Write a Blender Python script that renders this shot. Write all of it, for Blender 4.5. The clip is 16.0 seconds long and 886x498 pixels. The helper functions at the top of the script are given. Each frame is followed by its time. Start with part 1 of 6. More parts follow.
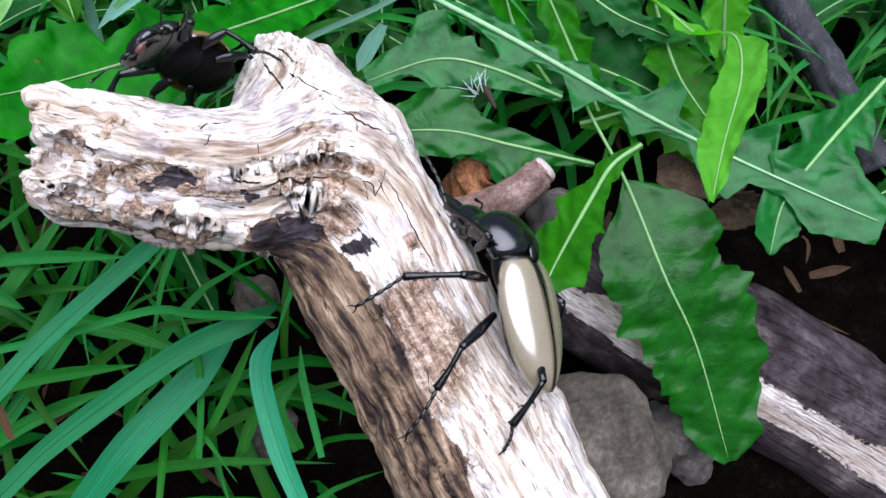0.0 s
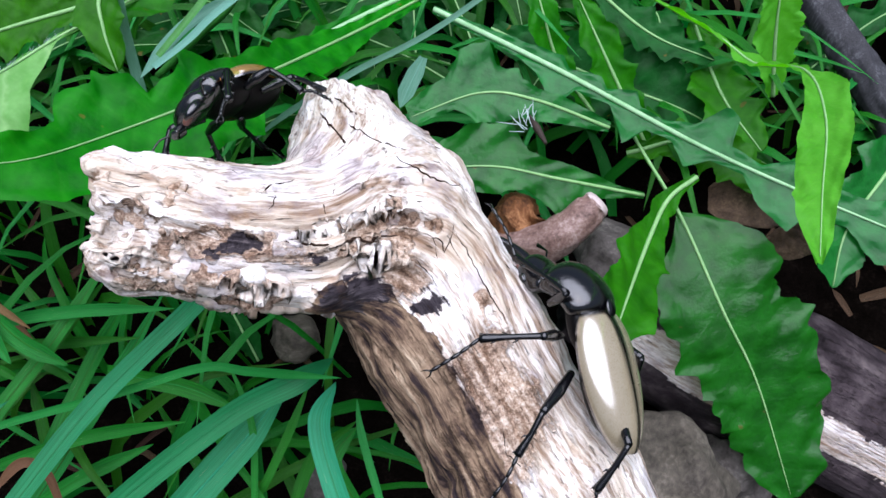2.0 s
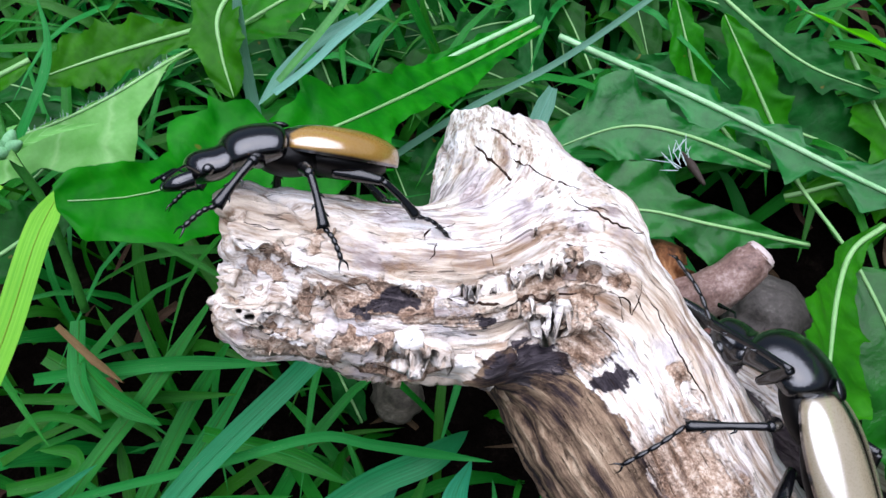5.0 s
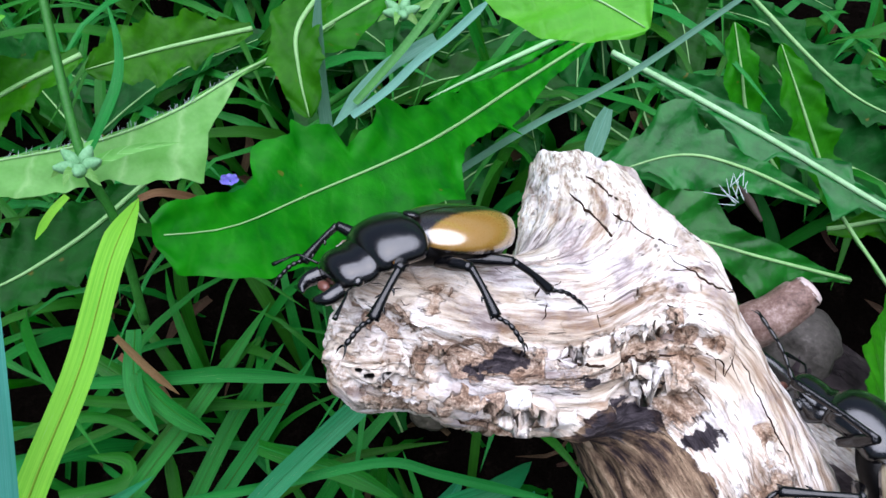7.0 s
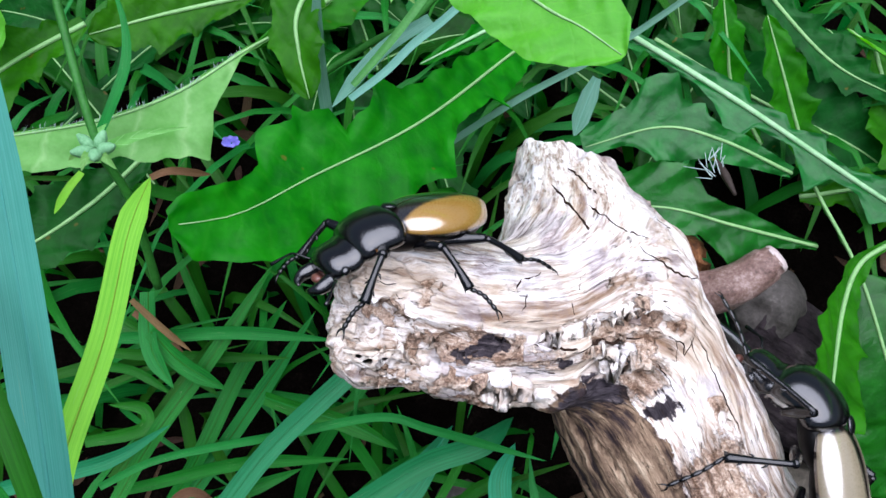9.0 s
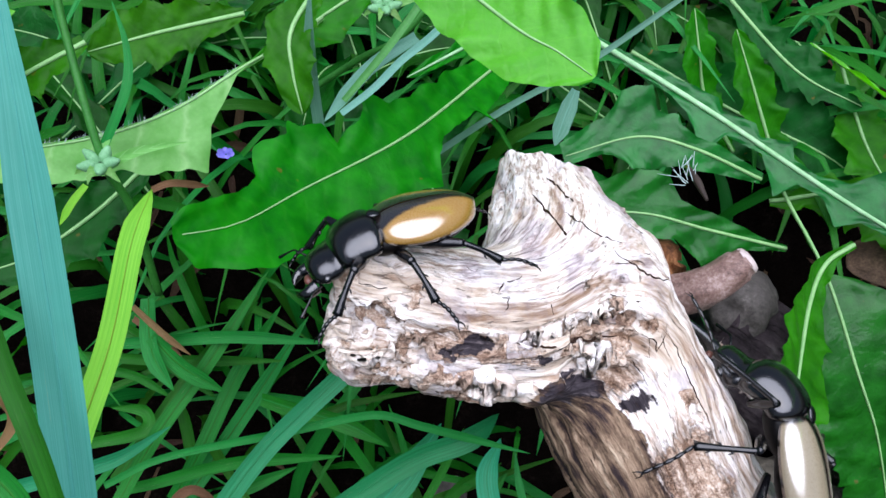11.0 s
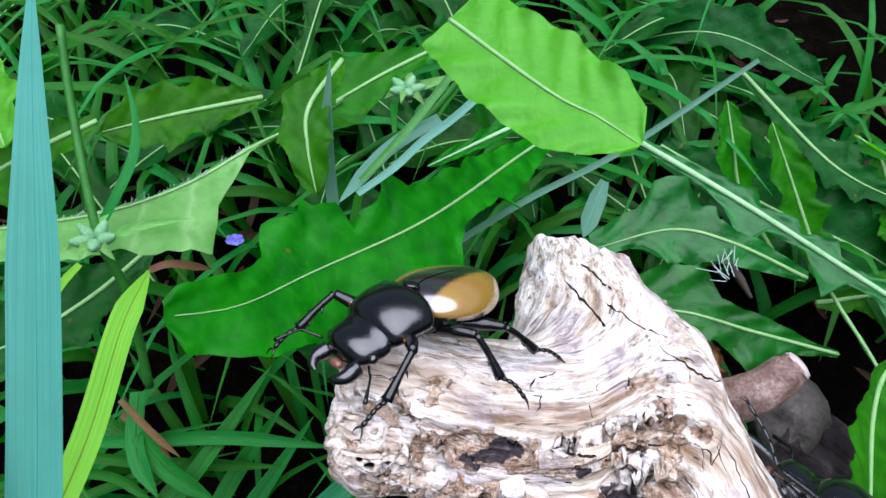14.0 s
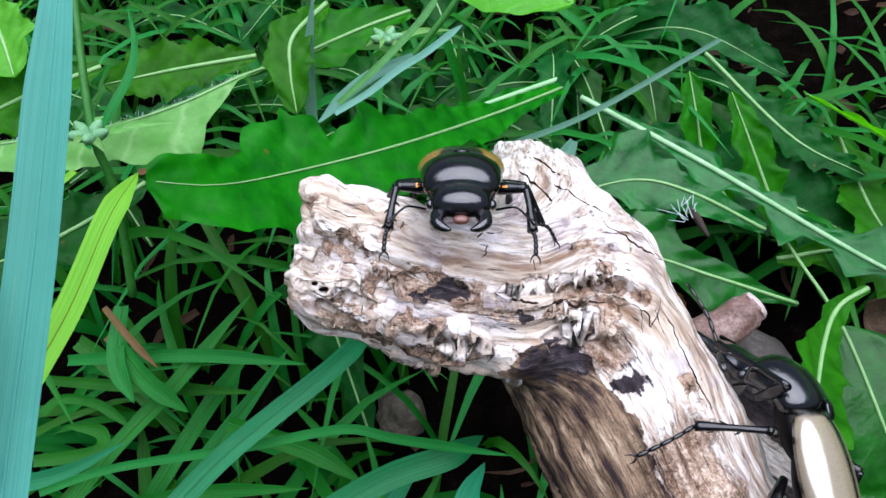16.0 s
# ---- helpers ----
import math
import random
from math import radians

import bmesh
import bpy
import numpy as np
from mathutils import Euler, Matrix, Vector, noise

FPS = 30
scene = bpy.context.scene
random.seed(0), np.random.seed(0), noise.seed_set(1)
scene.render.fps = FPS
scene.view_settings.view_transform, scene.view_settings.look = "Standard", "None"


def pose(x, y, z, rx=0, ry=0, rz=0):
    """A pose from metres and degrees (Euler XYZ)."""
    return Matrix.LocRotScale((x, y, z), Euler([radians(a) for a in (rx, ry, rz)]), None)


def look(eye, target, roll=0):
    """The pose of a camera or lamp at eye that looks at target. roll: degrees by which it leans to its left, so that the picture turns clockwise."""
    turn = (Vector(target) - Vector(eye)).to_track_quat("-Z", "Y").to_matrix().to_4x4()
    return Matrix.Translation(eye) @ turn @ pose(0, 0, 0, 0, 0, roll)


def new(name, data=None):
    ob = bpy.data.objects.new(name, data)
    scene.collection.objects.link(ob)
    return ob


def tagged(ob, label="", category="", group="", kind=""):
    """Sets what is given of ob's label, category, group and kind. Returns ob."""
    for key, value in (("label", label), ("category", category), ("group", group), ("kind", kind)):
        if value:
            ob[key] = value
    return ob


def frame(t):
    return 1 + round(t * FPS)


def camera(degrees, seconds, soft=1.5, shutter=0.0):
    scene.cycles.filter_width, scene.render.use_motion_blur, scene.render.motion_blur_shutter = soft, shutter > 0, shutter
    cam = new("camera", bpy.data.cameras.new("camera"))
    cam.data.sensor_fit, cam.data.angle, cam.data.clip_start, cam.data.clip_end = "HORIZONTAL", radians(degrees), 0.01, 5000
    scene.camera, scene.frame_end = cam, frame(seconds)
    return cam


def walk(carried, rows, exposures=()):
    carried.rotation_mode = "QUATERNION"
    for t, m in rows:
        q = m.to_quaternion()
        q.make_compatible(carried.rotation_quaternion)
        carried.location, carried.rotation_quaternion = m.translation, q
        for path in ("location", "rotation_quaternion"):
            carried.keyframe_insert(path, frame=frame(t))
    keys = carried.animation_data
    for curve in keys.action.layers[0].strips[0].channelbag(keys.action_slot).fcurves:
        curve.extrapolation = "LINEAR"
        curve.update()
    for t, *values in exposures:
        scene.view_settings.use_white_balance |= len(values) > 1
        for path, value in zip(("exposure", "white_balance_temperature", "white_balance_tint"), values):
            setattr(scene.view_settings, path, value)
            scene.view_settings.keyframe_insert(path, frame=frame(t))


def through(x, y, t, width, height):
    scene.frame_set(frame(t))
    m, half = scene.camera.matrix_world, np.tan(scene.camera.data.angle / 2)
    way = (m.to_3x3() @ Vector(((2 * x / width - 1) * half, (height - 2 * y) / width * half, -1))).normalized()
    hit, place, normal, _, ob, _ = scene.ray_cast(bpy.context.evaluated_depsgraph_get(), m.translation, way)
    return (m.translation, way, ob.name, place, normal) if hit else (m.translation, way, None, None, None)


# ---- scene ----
cam = camera(63.2, 16.0)
PATH = [
    (0, (0.014, 0.003, 0.368), (-0.087, 1.099, -1.301), -4.2),
    (0.5, (0.008, 0.012, 0.371), (-0.09, 1.146, -1.274), -5.1),
    (1, (0.002, 0.013, 0.371), (-0.09, 1.135, -1.282), -4.7),
    (1.5, (-0.003, 0.021, 0.372), (-0.106, 1.133, -1.288), -5.7),
    (2, (-0.007, 0.021, 0.37), (-0.114, 1.125, -1.294), -5.9),
    (2.5, (-0.008, 0.019, 0.368), (-0.124, 1.121, -1.297), -6.0),
    (3, (-0.005, 0.02, 0.366), (-0.131, 1.168, -1.267), -6.7),
    (3.5, (-0.006, 0.019, 0.367), (-0.138, 1.162, -1.269), -6.6),
    (4, (-0.005, 0.016, 0.369), (-0.137, 1.152, -1.272), -6.9),
    (4.5, (-0.017, 0.025, 0.366), (-0.172, 1.206, -1.241), -7.0),
    (5, (-0.042, 0.044, 0.345), (-0.282, 1.231, -1.246), -9.5),
    (5.2, (-0.05, 0.047, 0.339), (-0.297, 1.26, -1.232), -8.4),
    (7.3, (-0.074, 0.061, 0.373), (-0.234, 1.115, -1.319), -4.1),
    (7.5, (-0.073, 0.062, 0.385), (-0.306, 1.072, -1.326), -7.8),
    (8, (-0.07, 0.062, 0.38), (-0.251, 1.047, -1.351), -6.2),
    (8.5, (-0.068, 0.065, 0.384), (-0.249, 1.013, -1.368), -5.3),
    (8.7, (-0.073, 0.066, 0.384), (-0.208, 0.981, -1.389), -3.2),
    (10.8, (-0.073, 0.062, 0.398), (-0.201, 0.991, -1.368), -4.0),
    (11, (-0.072, 0.06, 0.397), (-0.171, 0.991, -1.37), -2.2),
    (11.5, (-0.074, 0.058, 0.394), (-0.182, 1.036, -1.347), -1.3),
    (12, (-0.076, 0.05, 0.392), (-0.164, 1.024, -1.352), -0.3),
    (12.5, (-0.08, 0.044, 0.397), (-0.196, 1.008, -1.351), -1.5),
    (13, (-0.075, 0.044, 0.395), (-0.224, 1.043, -1.331), -2.5),
    (13.5, (-0.077, 0.057, 0.392), (-0.198, 1.009, -1.362), -1.2),
    (14, (-0.075, 0.066, 0.375), (-0.233, 1.246, -1.232), -2.3),
    (14.5, (-0.071, 0.054, 0.344), (-0.238, 1.264, -1.24), -1.5),
    (15, (-0.06, 0.045, 0.344), (-0.233, 1.271, -1.226), -1.9),
    (15.5, (-0.059, 0.042, 0.347), (-0.234, 1.292, -1.204), -1.8),
    (16, (-0.057, 0.016, 0.353), (-0.244, 1.349, -1.127), -1.5),
]
walk(cam, [(t, look(eye, target, roll)) for t, eye, target, roll in PATH])

# ---- world, sun, exposure ----
world = bpy.data.worlds.new("world")
scene.world = world
world.use_nodes = True
wn = world.node_tree
sky = wn.nodes.new("ShaderNodeTexSky")
sky.sky_type = "NISHITA"
sky.sun_disc = False
sky.sun_elevation, sky.sun_rotation = radians(84), radians(135)
sky.dust_density, sky.ozone_density = 3.0, 1.0
wn.links.new(sky.outputs[0], wn.nodes["Background"].inputs[0])
wn.nodes["Background"].inputs[1].default_value = 0.016
sun = new("sun", bpy.data.lights.new("sun", "SUN"))
sun.data.energy, sun.data.angle, sun.data.color = 1.66, radians(88), (0.93, 0.965, 1.17)
sun.matrix_world = look((0.12, -0.12, 1.6), (0, 0, 0))
scene.view_settings.exposure = 2.08


# ---- materials ----
def mat(name, rough=0.6, metal=0.0, spec=0.5):
    m = bpy.data.materials.new(name)
    m.use_nodes = True
    b = m.node_tree.nodes["Principled BSDF"]
    b.inputs["Roughness"].default_value, b.inputs["Metallic"].default_value = rough, metal
    b.inputs["Specular IOR Level"].default_value = spec
    return m, m.node_tree, b


def node(nt, kind, **values):
    n = nt.nodes.new("ShaderNode" + kind)
    for k, v in values.items():
        n.inputs[k.replace("_", " ")].default_value = v
    return n


def coords(nt, source="Object", scale=(1, 1, 1), attribute=""):
    if attribute:
        c = nt.nodes.new("ShaderNodeAttribute")
        c.attribute_name = attribute
        out = c.outputs["Vector"]
    else:
        out = nt.nodes.new("ShaderNodeTexCoord").outputs[source]
    mp = nt.nodes.new("ShaderNodeMapping")
    mp.inputs["Scale"].default_value = scale
    nt.links.new(out, mp.inputs[0])
    return mp.outputs[0]


def tex_noise(nt, vec, scale, detail=4.0, rough=0.6):
    n = node(nt, "TexNoise", Scale=scale, Detail=detail, Roughness=rough)
    nt.links.new(vec, n.inputs["Vector"])
    return n.outputs["Fac"]


def ramp(nt, fac, stops):
    r = nt.nodes.new("ShaderNodeValToRGB")
    el = r.color_ramp.elements
    while len(el) < len(stops):
        el.new(0.5)
    for e, (p, c) in zip(el, stops):
        e.position, e.color = p, (*c, 1)
    nt.links.new(fac, r.inputs[0])
    return r.outputs[0]


def mixc(nt, fac, a, b, blend="MIX"):
    m = nt.nodes.new("ShaderNodeMix")
    m.data_type, m.blend_type = "RGBA", blend
    for sock, v in ((m.inputs[0], fac), (m.inputs[6], a), (m.inputs[7], b)):
        if isinstance(v, (int, float)):
            sock.default_value = v
        elif isinstance(v, tuple):
            sock.default_value = (*v, 1)
        else:
            nt.links.new(v, sock)
    return m.outputs[2]


def maths(nt, op, a, b=0.0, c=0.0, clamp=False):
    m = nt.nodes.new("ShaderNodeMath")
    m.operation, m.use_clamp = op, clamp
    for sock, v in zip(m.inputs, (a, b, c)):
        if isinstance(v, (int, float)):
            sock.default_value = v
        else:
            nt.links.new(v, sock)
    return m.outputs[0]


def bump(nt, b, height, strength, distance):
    n = node(nt, "Bump", Strength=strength, Distance=distance)
    nt.links.new(height, n.inputs["Height"])
    nt.links.new(n.outputs[0], b.inputs["Normal"])


def leaf_material(name, dark, light, vein, gloss=0.35, through=0.35, veins=9.0, spots=0.5, spec=0.3, relief=0.45):
    """Leaf tissue: blotchy green, side veins that leave the midrib at a slant, some light passing through."""
    m, nt, b = mat(name, gloss, spec=spec)
    uv = coords(nt, "UV")
    sep = nt.nodes.new("ShaderNodeSeparateXYZ")
    nt.links.new(uv, sep.inputs[0])
    across = maths(nt, "ABSOLUTE", maths(nt, "SUBTRACT", sep.outputs[1], 0.5))
    big = tex_noise(nt, coords(nt, "Object"), 90, 3)
    fine = tex_noise(nt, coords(nt, "Object"), 900, 4, 0.7)
    base = mixc(nt, ramp(nt, big, [(0.3, (0, 0, 0)), (0.7, (1, 1, 1))]), dark, light)
    base = mixc(nt, maths(nt, "MULTIPLY", fine, 0.35), base, tuple(0.45 * c for c in dark))
    # side veins
    slant = maths(nt, "SUBTRACT", sep.outputs[0], maths(nt, "MULTIPLY", across, 0.35))
    slant = maths(nt, "ADD", slant, maths(nt, "MULTIPLY", big, 0.10))
    saw = maths(nt, "PINGPONG", maths(nt, "MULTIPLY", slant, veins), 0.5)
    line = maths(nt, "SUBTRACT", 1.0, maths(nt, "MULTIPLY", saw, 9.0), clamp=True)
    obj = nt.nodes.new("ShaderNodeObjectInfo")
    hsv = node(nt, "HueSaturation", Fac=1.0)
    base = mixc(nt, maths(nt, "MULTIPLY", line, 0.22 if through == 0.4 else 0.05), base, vein)
    # brown flecks
    fleck = ramp(nt, tex_noise(nt, coords(nt, "Object"), 160, 2, 0.4), [(0.73, (0, 0, 0)), (0.77, (1, 1, 1))])
    base = mixc(nt, maths(nt, "MULTIPLY", fleck, spots), base, (0.16, 0.09, 0.02))
    nt.links.new(base, hsv.inputs["Color"])
    nt.links.new(maths(nt, "ADD", 0.82, maths(nt, "MULTIPLY", obj.outputs["Random"], 0.4)), hsv.inputs["Value"])
    nt.links.new(maths(nt, "ADD", 0.485, maths(nt, "MULTIPLY", obj.outputs["Random"], 0.03)), hsv.inputs["Hue"])
    nt.links.new(hsv.outputs[0], b.inputs["Base Color"])
    mid = tex_noise(nt, coords(nt, "Object"), 230, 2)
    h = maths(nt, "ADD", maths(nt, "MULTIPLY", line, -0.12), maths(nt, "ADD", maths(nt, "MULTIPLY", fine, 0.4), maths(nt, "ADD", maths(nt, "MULTIPLY", mid, 1.2), maths(nt, "MULTIPLY", big, 2.0))))
    bump(nt, b, h, relief, 0.0008)
    tr = nt.nodes.new("ShaderNodeBsdfTranslucent")
    bright = node(nt, "HueSaturation", Saturation=1.15, Value=1.7)
    nt.links.new(hsv.outputs[0], bright.inputs["Color"])
    nt.links.new(bright.outputs[0], tr.inputs["Color"])
    mix = node(nt, "MixShader", Fac=through)
    nt.links.new(b.outputs[0], mix.inputs[1])
    nt.links.new(tr.outputs[0], mix.inputs[2])
    nt.links.new(mix.outputs[0], nt.nodes["Material Output"].inputs["Surface"])
    return m


def blade_material(name, dark, light, gloss=0.4, tip=None):
    """Grass: fine lines along the blade, pale scratches, and where wanted a yellowed tip."""
    m, nt, b = mat(name, gloss, spec=0.2)
    uv = coords(nt, "UV")
    sep = nt.nodes.new("ShaderNodeSeparateXYZ")
    nt.links.new(uv, sep.inputs[0])
    lines = tex_noise(nt, coords(nt, "UV", (2.0, 40, 1)), 1.0, 2)
    big = tex_noise(nt, coords(nt, "Object"), 60, 3)
    base = mixc(nt, ramp(nt, lines, [(0.35, (0, 0, 0)), (0.65, (1, 1, 1))]), dark, light)
    base = mixc(nt, maths(nt, "MULTIPLY", big, 0.5), base, tuple(0.6 * c for c in dark))
    scratch = ramp(nt, tex_noise(nt, coords(nt, "UV", (5, 60, 1)), 1.0, 1), [(0.72, (0, 0, 0)), (0.75, (1, 1, 1))])
    base = mixc(nt, maths(nt, "MULTIPLY", scratch, 0.45), base, (0.45, 0.5, 0.3))
    if tip:
        w = maths(nt, "ADD", sep.outputs[0], maths(nt, "MULTIPLY", tex_noise(nt, coords(nt, "Object"), 260, 3, 0.6), 0.4))
        base = mixc(nt, ramp(nt, w, [(1.0, (0, 0, 0)), (1.26, (1, 1, 1))]), base, tip)
    obj = nt.nodes.new("ShaderNodeObjectInfo")
    geo = nt.nodes.new("ShaderNodeNewGeometry")
    rnd = maths(nt, "FRACT", maths(nt, "ADD", obj.outputs["Random"], geo.outputs["Random Per Island"]))
    hsv = node(nt, "HueSaturation", Fac=1.0)
    nt.links.new(base, hsv.inputs["Color"])
    nt.links.new(maths(nt, "ADD", 0.7, maths(nt, "MULTIPLY", rnd, 0.6)), hsv.inputs["Value"])
    nt.links.new(maths(nt, "ADD", 0.48, maths(nt, "MULTIPLY", rnd, 0.04)), hsv.inputs["Hue"])
    nt.links.new(hsv.outputs[0], b.inputs["Base Color"])
    bump(nt, b, lines, 0.4, 0.0005)
    tr = nt.nodes.new("ShaderNodeBsdfTranslucent")
    bright = node(nt, "HueSaturation", Saturation=1.1, Value=1.6)
    nt.links.new(hsv.outputs[0], bright.inputs["Color"])
    nt.links.new(bright.outputs[0], tr.inputs["Color"])
    mix = node(nt, "MixShader", Fac=0.3)
    nt.links.new(b.outputs[0], mix.inputs[1])
    nt.links.new(tr.outputs[0], mix.inputs[2])
    nt.links.new(mix.outputs[0], nt.nodes["Material Output"].inputs["Surface"])
    return m


def noisy_material(name, stops, scale, rough=0.8, relief=0.5, distance=0.002, stretch=(1, 1, 1), spec=0.3, fine=8.0):
    m, nt, b = mat(name, rough, spec=spec)
    v = coords(nt, "Object", stretch)
    n1, n2 = tex_noise(nt, v, scale, 6, 0.65), tex_noise(nt, v, scale * fine, 4, 0.6)
    f = maths(nt, "ADD", maths(nt, "MULTIPLY", n1, 0.65), maths(nt, "MULTIPLY", n2, 0.35))
    nt.links.new(ramp(nt, f, stops), b.inputs["Base Color"])
    bump(nt, b, f, relief, distance)
    return m


def wood_material(name, crust=None):
    """Weathered driftwood: bleached fibres with tan and lilac stains, dark dashes along them, crumbly brown rot, patches of dark bark."""
    m, nt, b = mat(name, 0.8, spec=0.1)
    fib = tex_noise(nt, coords(nt, attribute="grain"), 1100, 4, 0.7)
    fib2 = tex_noise(nt, coords(nt, attribute="grain", scale=(0.8, 1, 1)), 330, 4, 0.6)
    fine = tex_noise(nt, coords(nt, "Object"), 1500, 3, 0.7)
    mid = tex_noise(nt, coords(nt, "Object"), 420, 4, 0.65)
    blot = tex_noise(nt, coords(nt, "Object"), 60, 5, 0.65)
    # bleached wood
    pale = ramp(nt, maths(nt, "ADD", maths(nt, "MULTIPLY", fib, 0.55), maths(nt, "MULTIPLY", fib2, 0.45)),
                [(0.37, (0.24, 0.165, 0.12)), (0.445, (0.56, 0.46, 0.38)), (0.51, (0.82, 0.76, 0.70)), (0.58, (0.89, 0.86, 0.835)), (0.7, (0.92, 0.905, 0.9))])
    tan = ramp(nt, tex_noise(nt, coords(nt, attribute="grain", scale=(2.2, 1, 1)), 85, 5, 0.65), [(0.45, (0, 0, 0)), (0.6, (1, 1, 1))])
    pale = mixc(nt, maths(nt, "MULTIPLY", tan, 0.85), pale, mixc(nt, ramp(nt, fib2, [(0.38, (0, 0, 0)), (0.62, (1, 1, 1))]), (0.24, 0.145, 0.085), (0.76, 0.64, 0.5)))
    grey = ramp(nt, blot, [(0.53, (0, 0, 0)), (0.64, (1, 1, 1))])
    pale = mixc(nt, maths(nt, "MULTIPLY", grey, 0.6), pale, mixc(nt, ramp(nt, fib2, [(0.38, (0, 0, 0)), (0.62, (1, 1, 1))]), (0.2, 0.165, 0.18), (0.62, 0.57, 0.585)))
    weather = nt.nodes.new("ShaderNodeAttribute")
    weather.attribute_name = "weather"
    worn = ramp(nt, maths(nt, "ADD", weather.outputs["Fac"], maths(nt, "MULTIPLY", maths(nt, "SUBTRACT", fib2, 0.5), 1.2)), [(0.35, (0, 0, 0)), (0.75, (1, 1, 1))])
    pale = mixc(nt, maths(nt, "MULTIPLY", worn, 0.8), pale, mixc(nt, ramp(nt, fib, [(0.38, (0, 0, 0)), (0.62, (1, 1, 1))]), (0.22, 0.17, 0.18), (0.66, 0.58, 0.57)))
    # short dark dashes along the fibres, and a few checks across them
    dash = ramp(nt, tex_noise(nt, coords(nt, attribute="grain", scale=(1.2, 1, 1)), 1000, 3, 0.6), [(0.64, (0, 0, 0)), (0.70, (1, 1, 1))])
    where = ramp(nt, tex_noise(nt, coords(nt, "Object"), 90, 2), [(0.47, (0, 0, 0)), (0.57, (1, 1, 1))])
    crossing = tex_noise(nt, coords(nt, "Object"), 170, 3, 0.5)
    check = maths(nt, "SUBTRACT", 1.0, maths(nt, "MULTIPLY", maths(nt, "ABSOLUTE", maths(nt, "SUBTRACT", crossing, 0.56)), 170.0), clamp=True)
    thin = maths(nt, "MAXIMUM", maths(nt, "MULTIPLY", dash, 0.75), maths(nt, "MULTIPLY", maths(nt, "MULTIPLY", check, where), 0.35))
    # rot, broken up into crumbs at its edge
    rot = nt.nodes.new("ShaderNodeAttribute")
    rot.attribute_name = "rot"
    ragged = maths(nt, "ADD", rot.outputs["Fac"], maths(nt, "ADD", maths(nt, "MULTIPLY", maths(nt, "SUBTRACT", mid, 0.5), 0.7), maths(nt, "MULTIPLY", maths(nt, "SUBTRACT", fib2, 0.5), 1.6)))
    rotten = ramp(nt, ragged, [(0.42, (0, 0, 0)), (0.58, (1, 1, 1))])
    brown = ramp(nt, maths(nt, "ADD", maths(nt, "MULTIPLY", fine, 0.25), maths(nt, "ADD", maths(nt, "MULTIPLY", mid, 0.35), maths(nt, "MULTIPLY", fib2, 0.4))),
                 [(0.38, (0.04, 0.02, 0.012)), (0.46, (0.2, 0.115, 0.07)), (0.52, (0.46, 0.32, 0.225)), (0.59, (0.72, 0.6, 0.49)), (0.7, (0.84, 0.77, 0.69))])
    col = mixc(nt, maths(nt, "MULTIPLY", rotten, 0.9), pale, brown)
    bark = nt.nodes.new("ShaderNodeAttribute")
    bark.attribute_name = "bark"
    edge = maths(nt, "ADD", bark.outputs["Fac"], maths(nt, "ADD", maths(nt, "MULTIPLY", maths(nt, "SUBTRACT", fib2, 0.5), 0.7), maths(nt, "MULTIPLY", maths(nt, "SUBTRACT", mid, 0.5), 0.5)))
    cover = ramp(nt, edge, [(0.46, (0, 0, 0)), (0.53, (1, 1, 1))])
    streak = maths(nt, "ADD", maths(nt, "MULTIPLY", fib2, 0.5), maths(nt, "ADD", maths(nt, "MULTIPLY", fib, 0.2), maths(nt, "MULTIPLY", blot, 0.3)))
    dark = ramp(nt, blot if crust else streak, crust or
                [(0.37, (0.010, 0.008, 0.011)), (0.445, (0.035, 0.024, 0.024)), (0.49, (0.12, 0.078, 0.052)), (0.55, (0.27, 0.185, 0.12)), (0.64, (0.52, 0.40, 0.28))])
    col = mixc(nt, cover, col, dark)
    stain = nt.nodes.new("ShaderNodeAttribute")
    stain.attribute_name = "stain"
    frayed = maths(nt, "ADD", stain.outputs["Fac"], maths(nt, "ADD", maths(nt, "MULTIPLY", maths(nt, "SUBTRACT", fib2, 0.5), 1.5), maths(nt, "MULTIPLY", maths(nt, "SUBTRACT", mid, 0.5), 0.7)))
    black = ramp(nt, maths(nt, "ADD", maths(nt, "MULTIPLY", fib, 0.5), maths(nt, "MULTIPLY", fib2, 0.5)), [(0.42, (0.014, 0.011, 0.014)), (0.55, (0.055, 0.046, 0.052)), (0.66, (0.17, 0.14, 0.14))])
    col = mixc(nt, ramp(nt, frayed, [(0.44, (0, 0, 0)), (0.56, (1, 1, 1))]), col, black)
    col = mixc(nt, maths(nt, "MULTIPLY", thin, 0.85), col, (0.035, 0.02, 0.014))
    nt.links.new(col, b.inputs["Base Color"])
    h = maths(nt, "ADD", maths(nt, "MULTIPLY", fib, 0.6), maths(nt, "ADD", maths(nt, "MULTIPLY", fib2, 1.0), maths(nt, "MULTIPLY", fine, 0.3)))
    h = maths(nt, "SUBTRACT", h, maths(nt, "MULTIPLY", thin, 0.7))
    h = maths(nt, "ADD", h, maths(nt, "MULTIPLY", maths(nt, "MULTIPLY", rotten, mid), 1.5))
    h = maths(nt, "ADD", h, maths(nt, "MULTIPLY", cover, 0.35))
    bump(nt, b, h, 0.9, 0.0016)
    return m


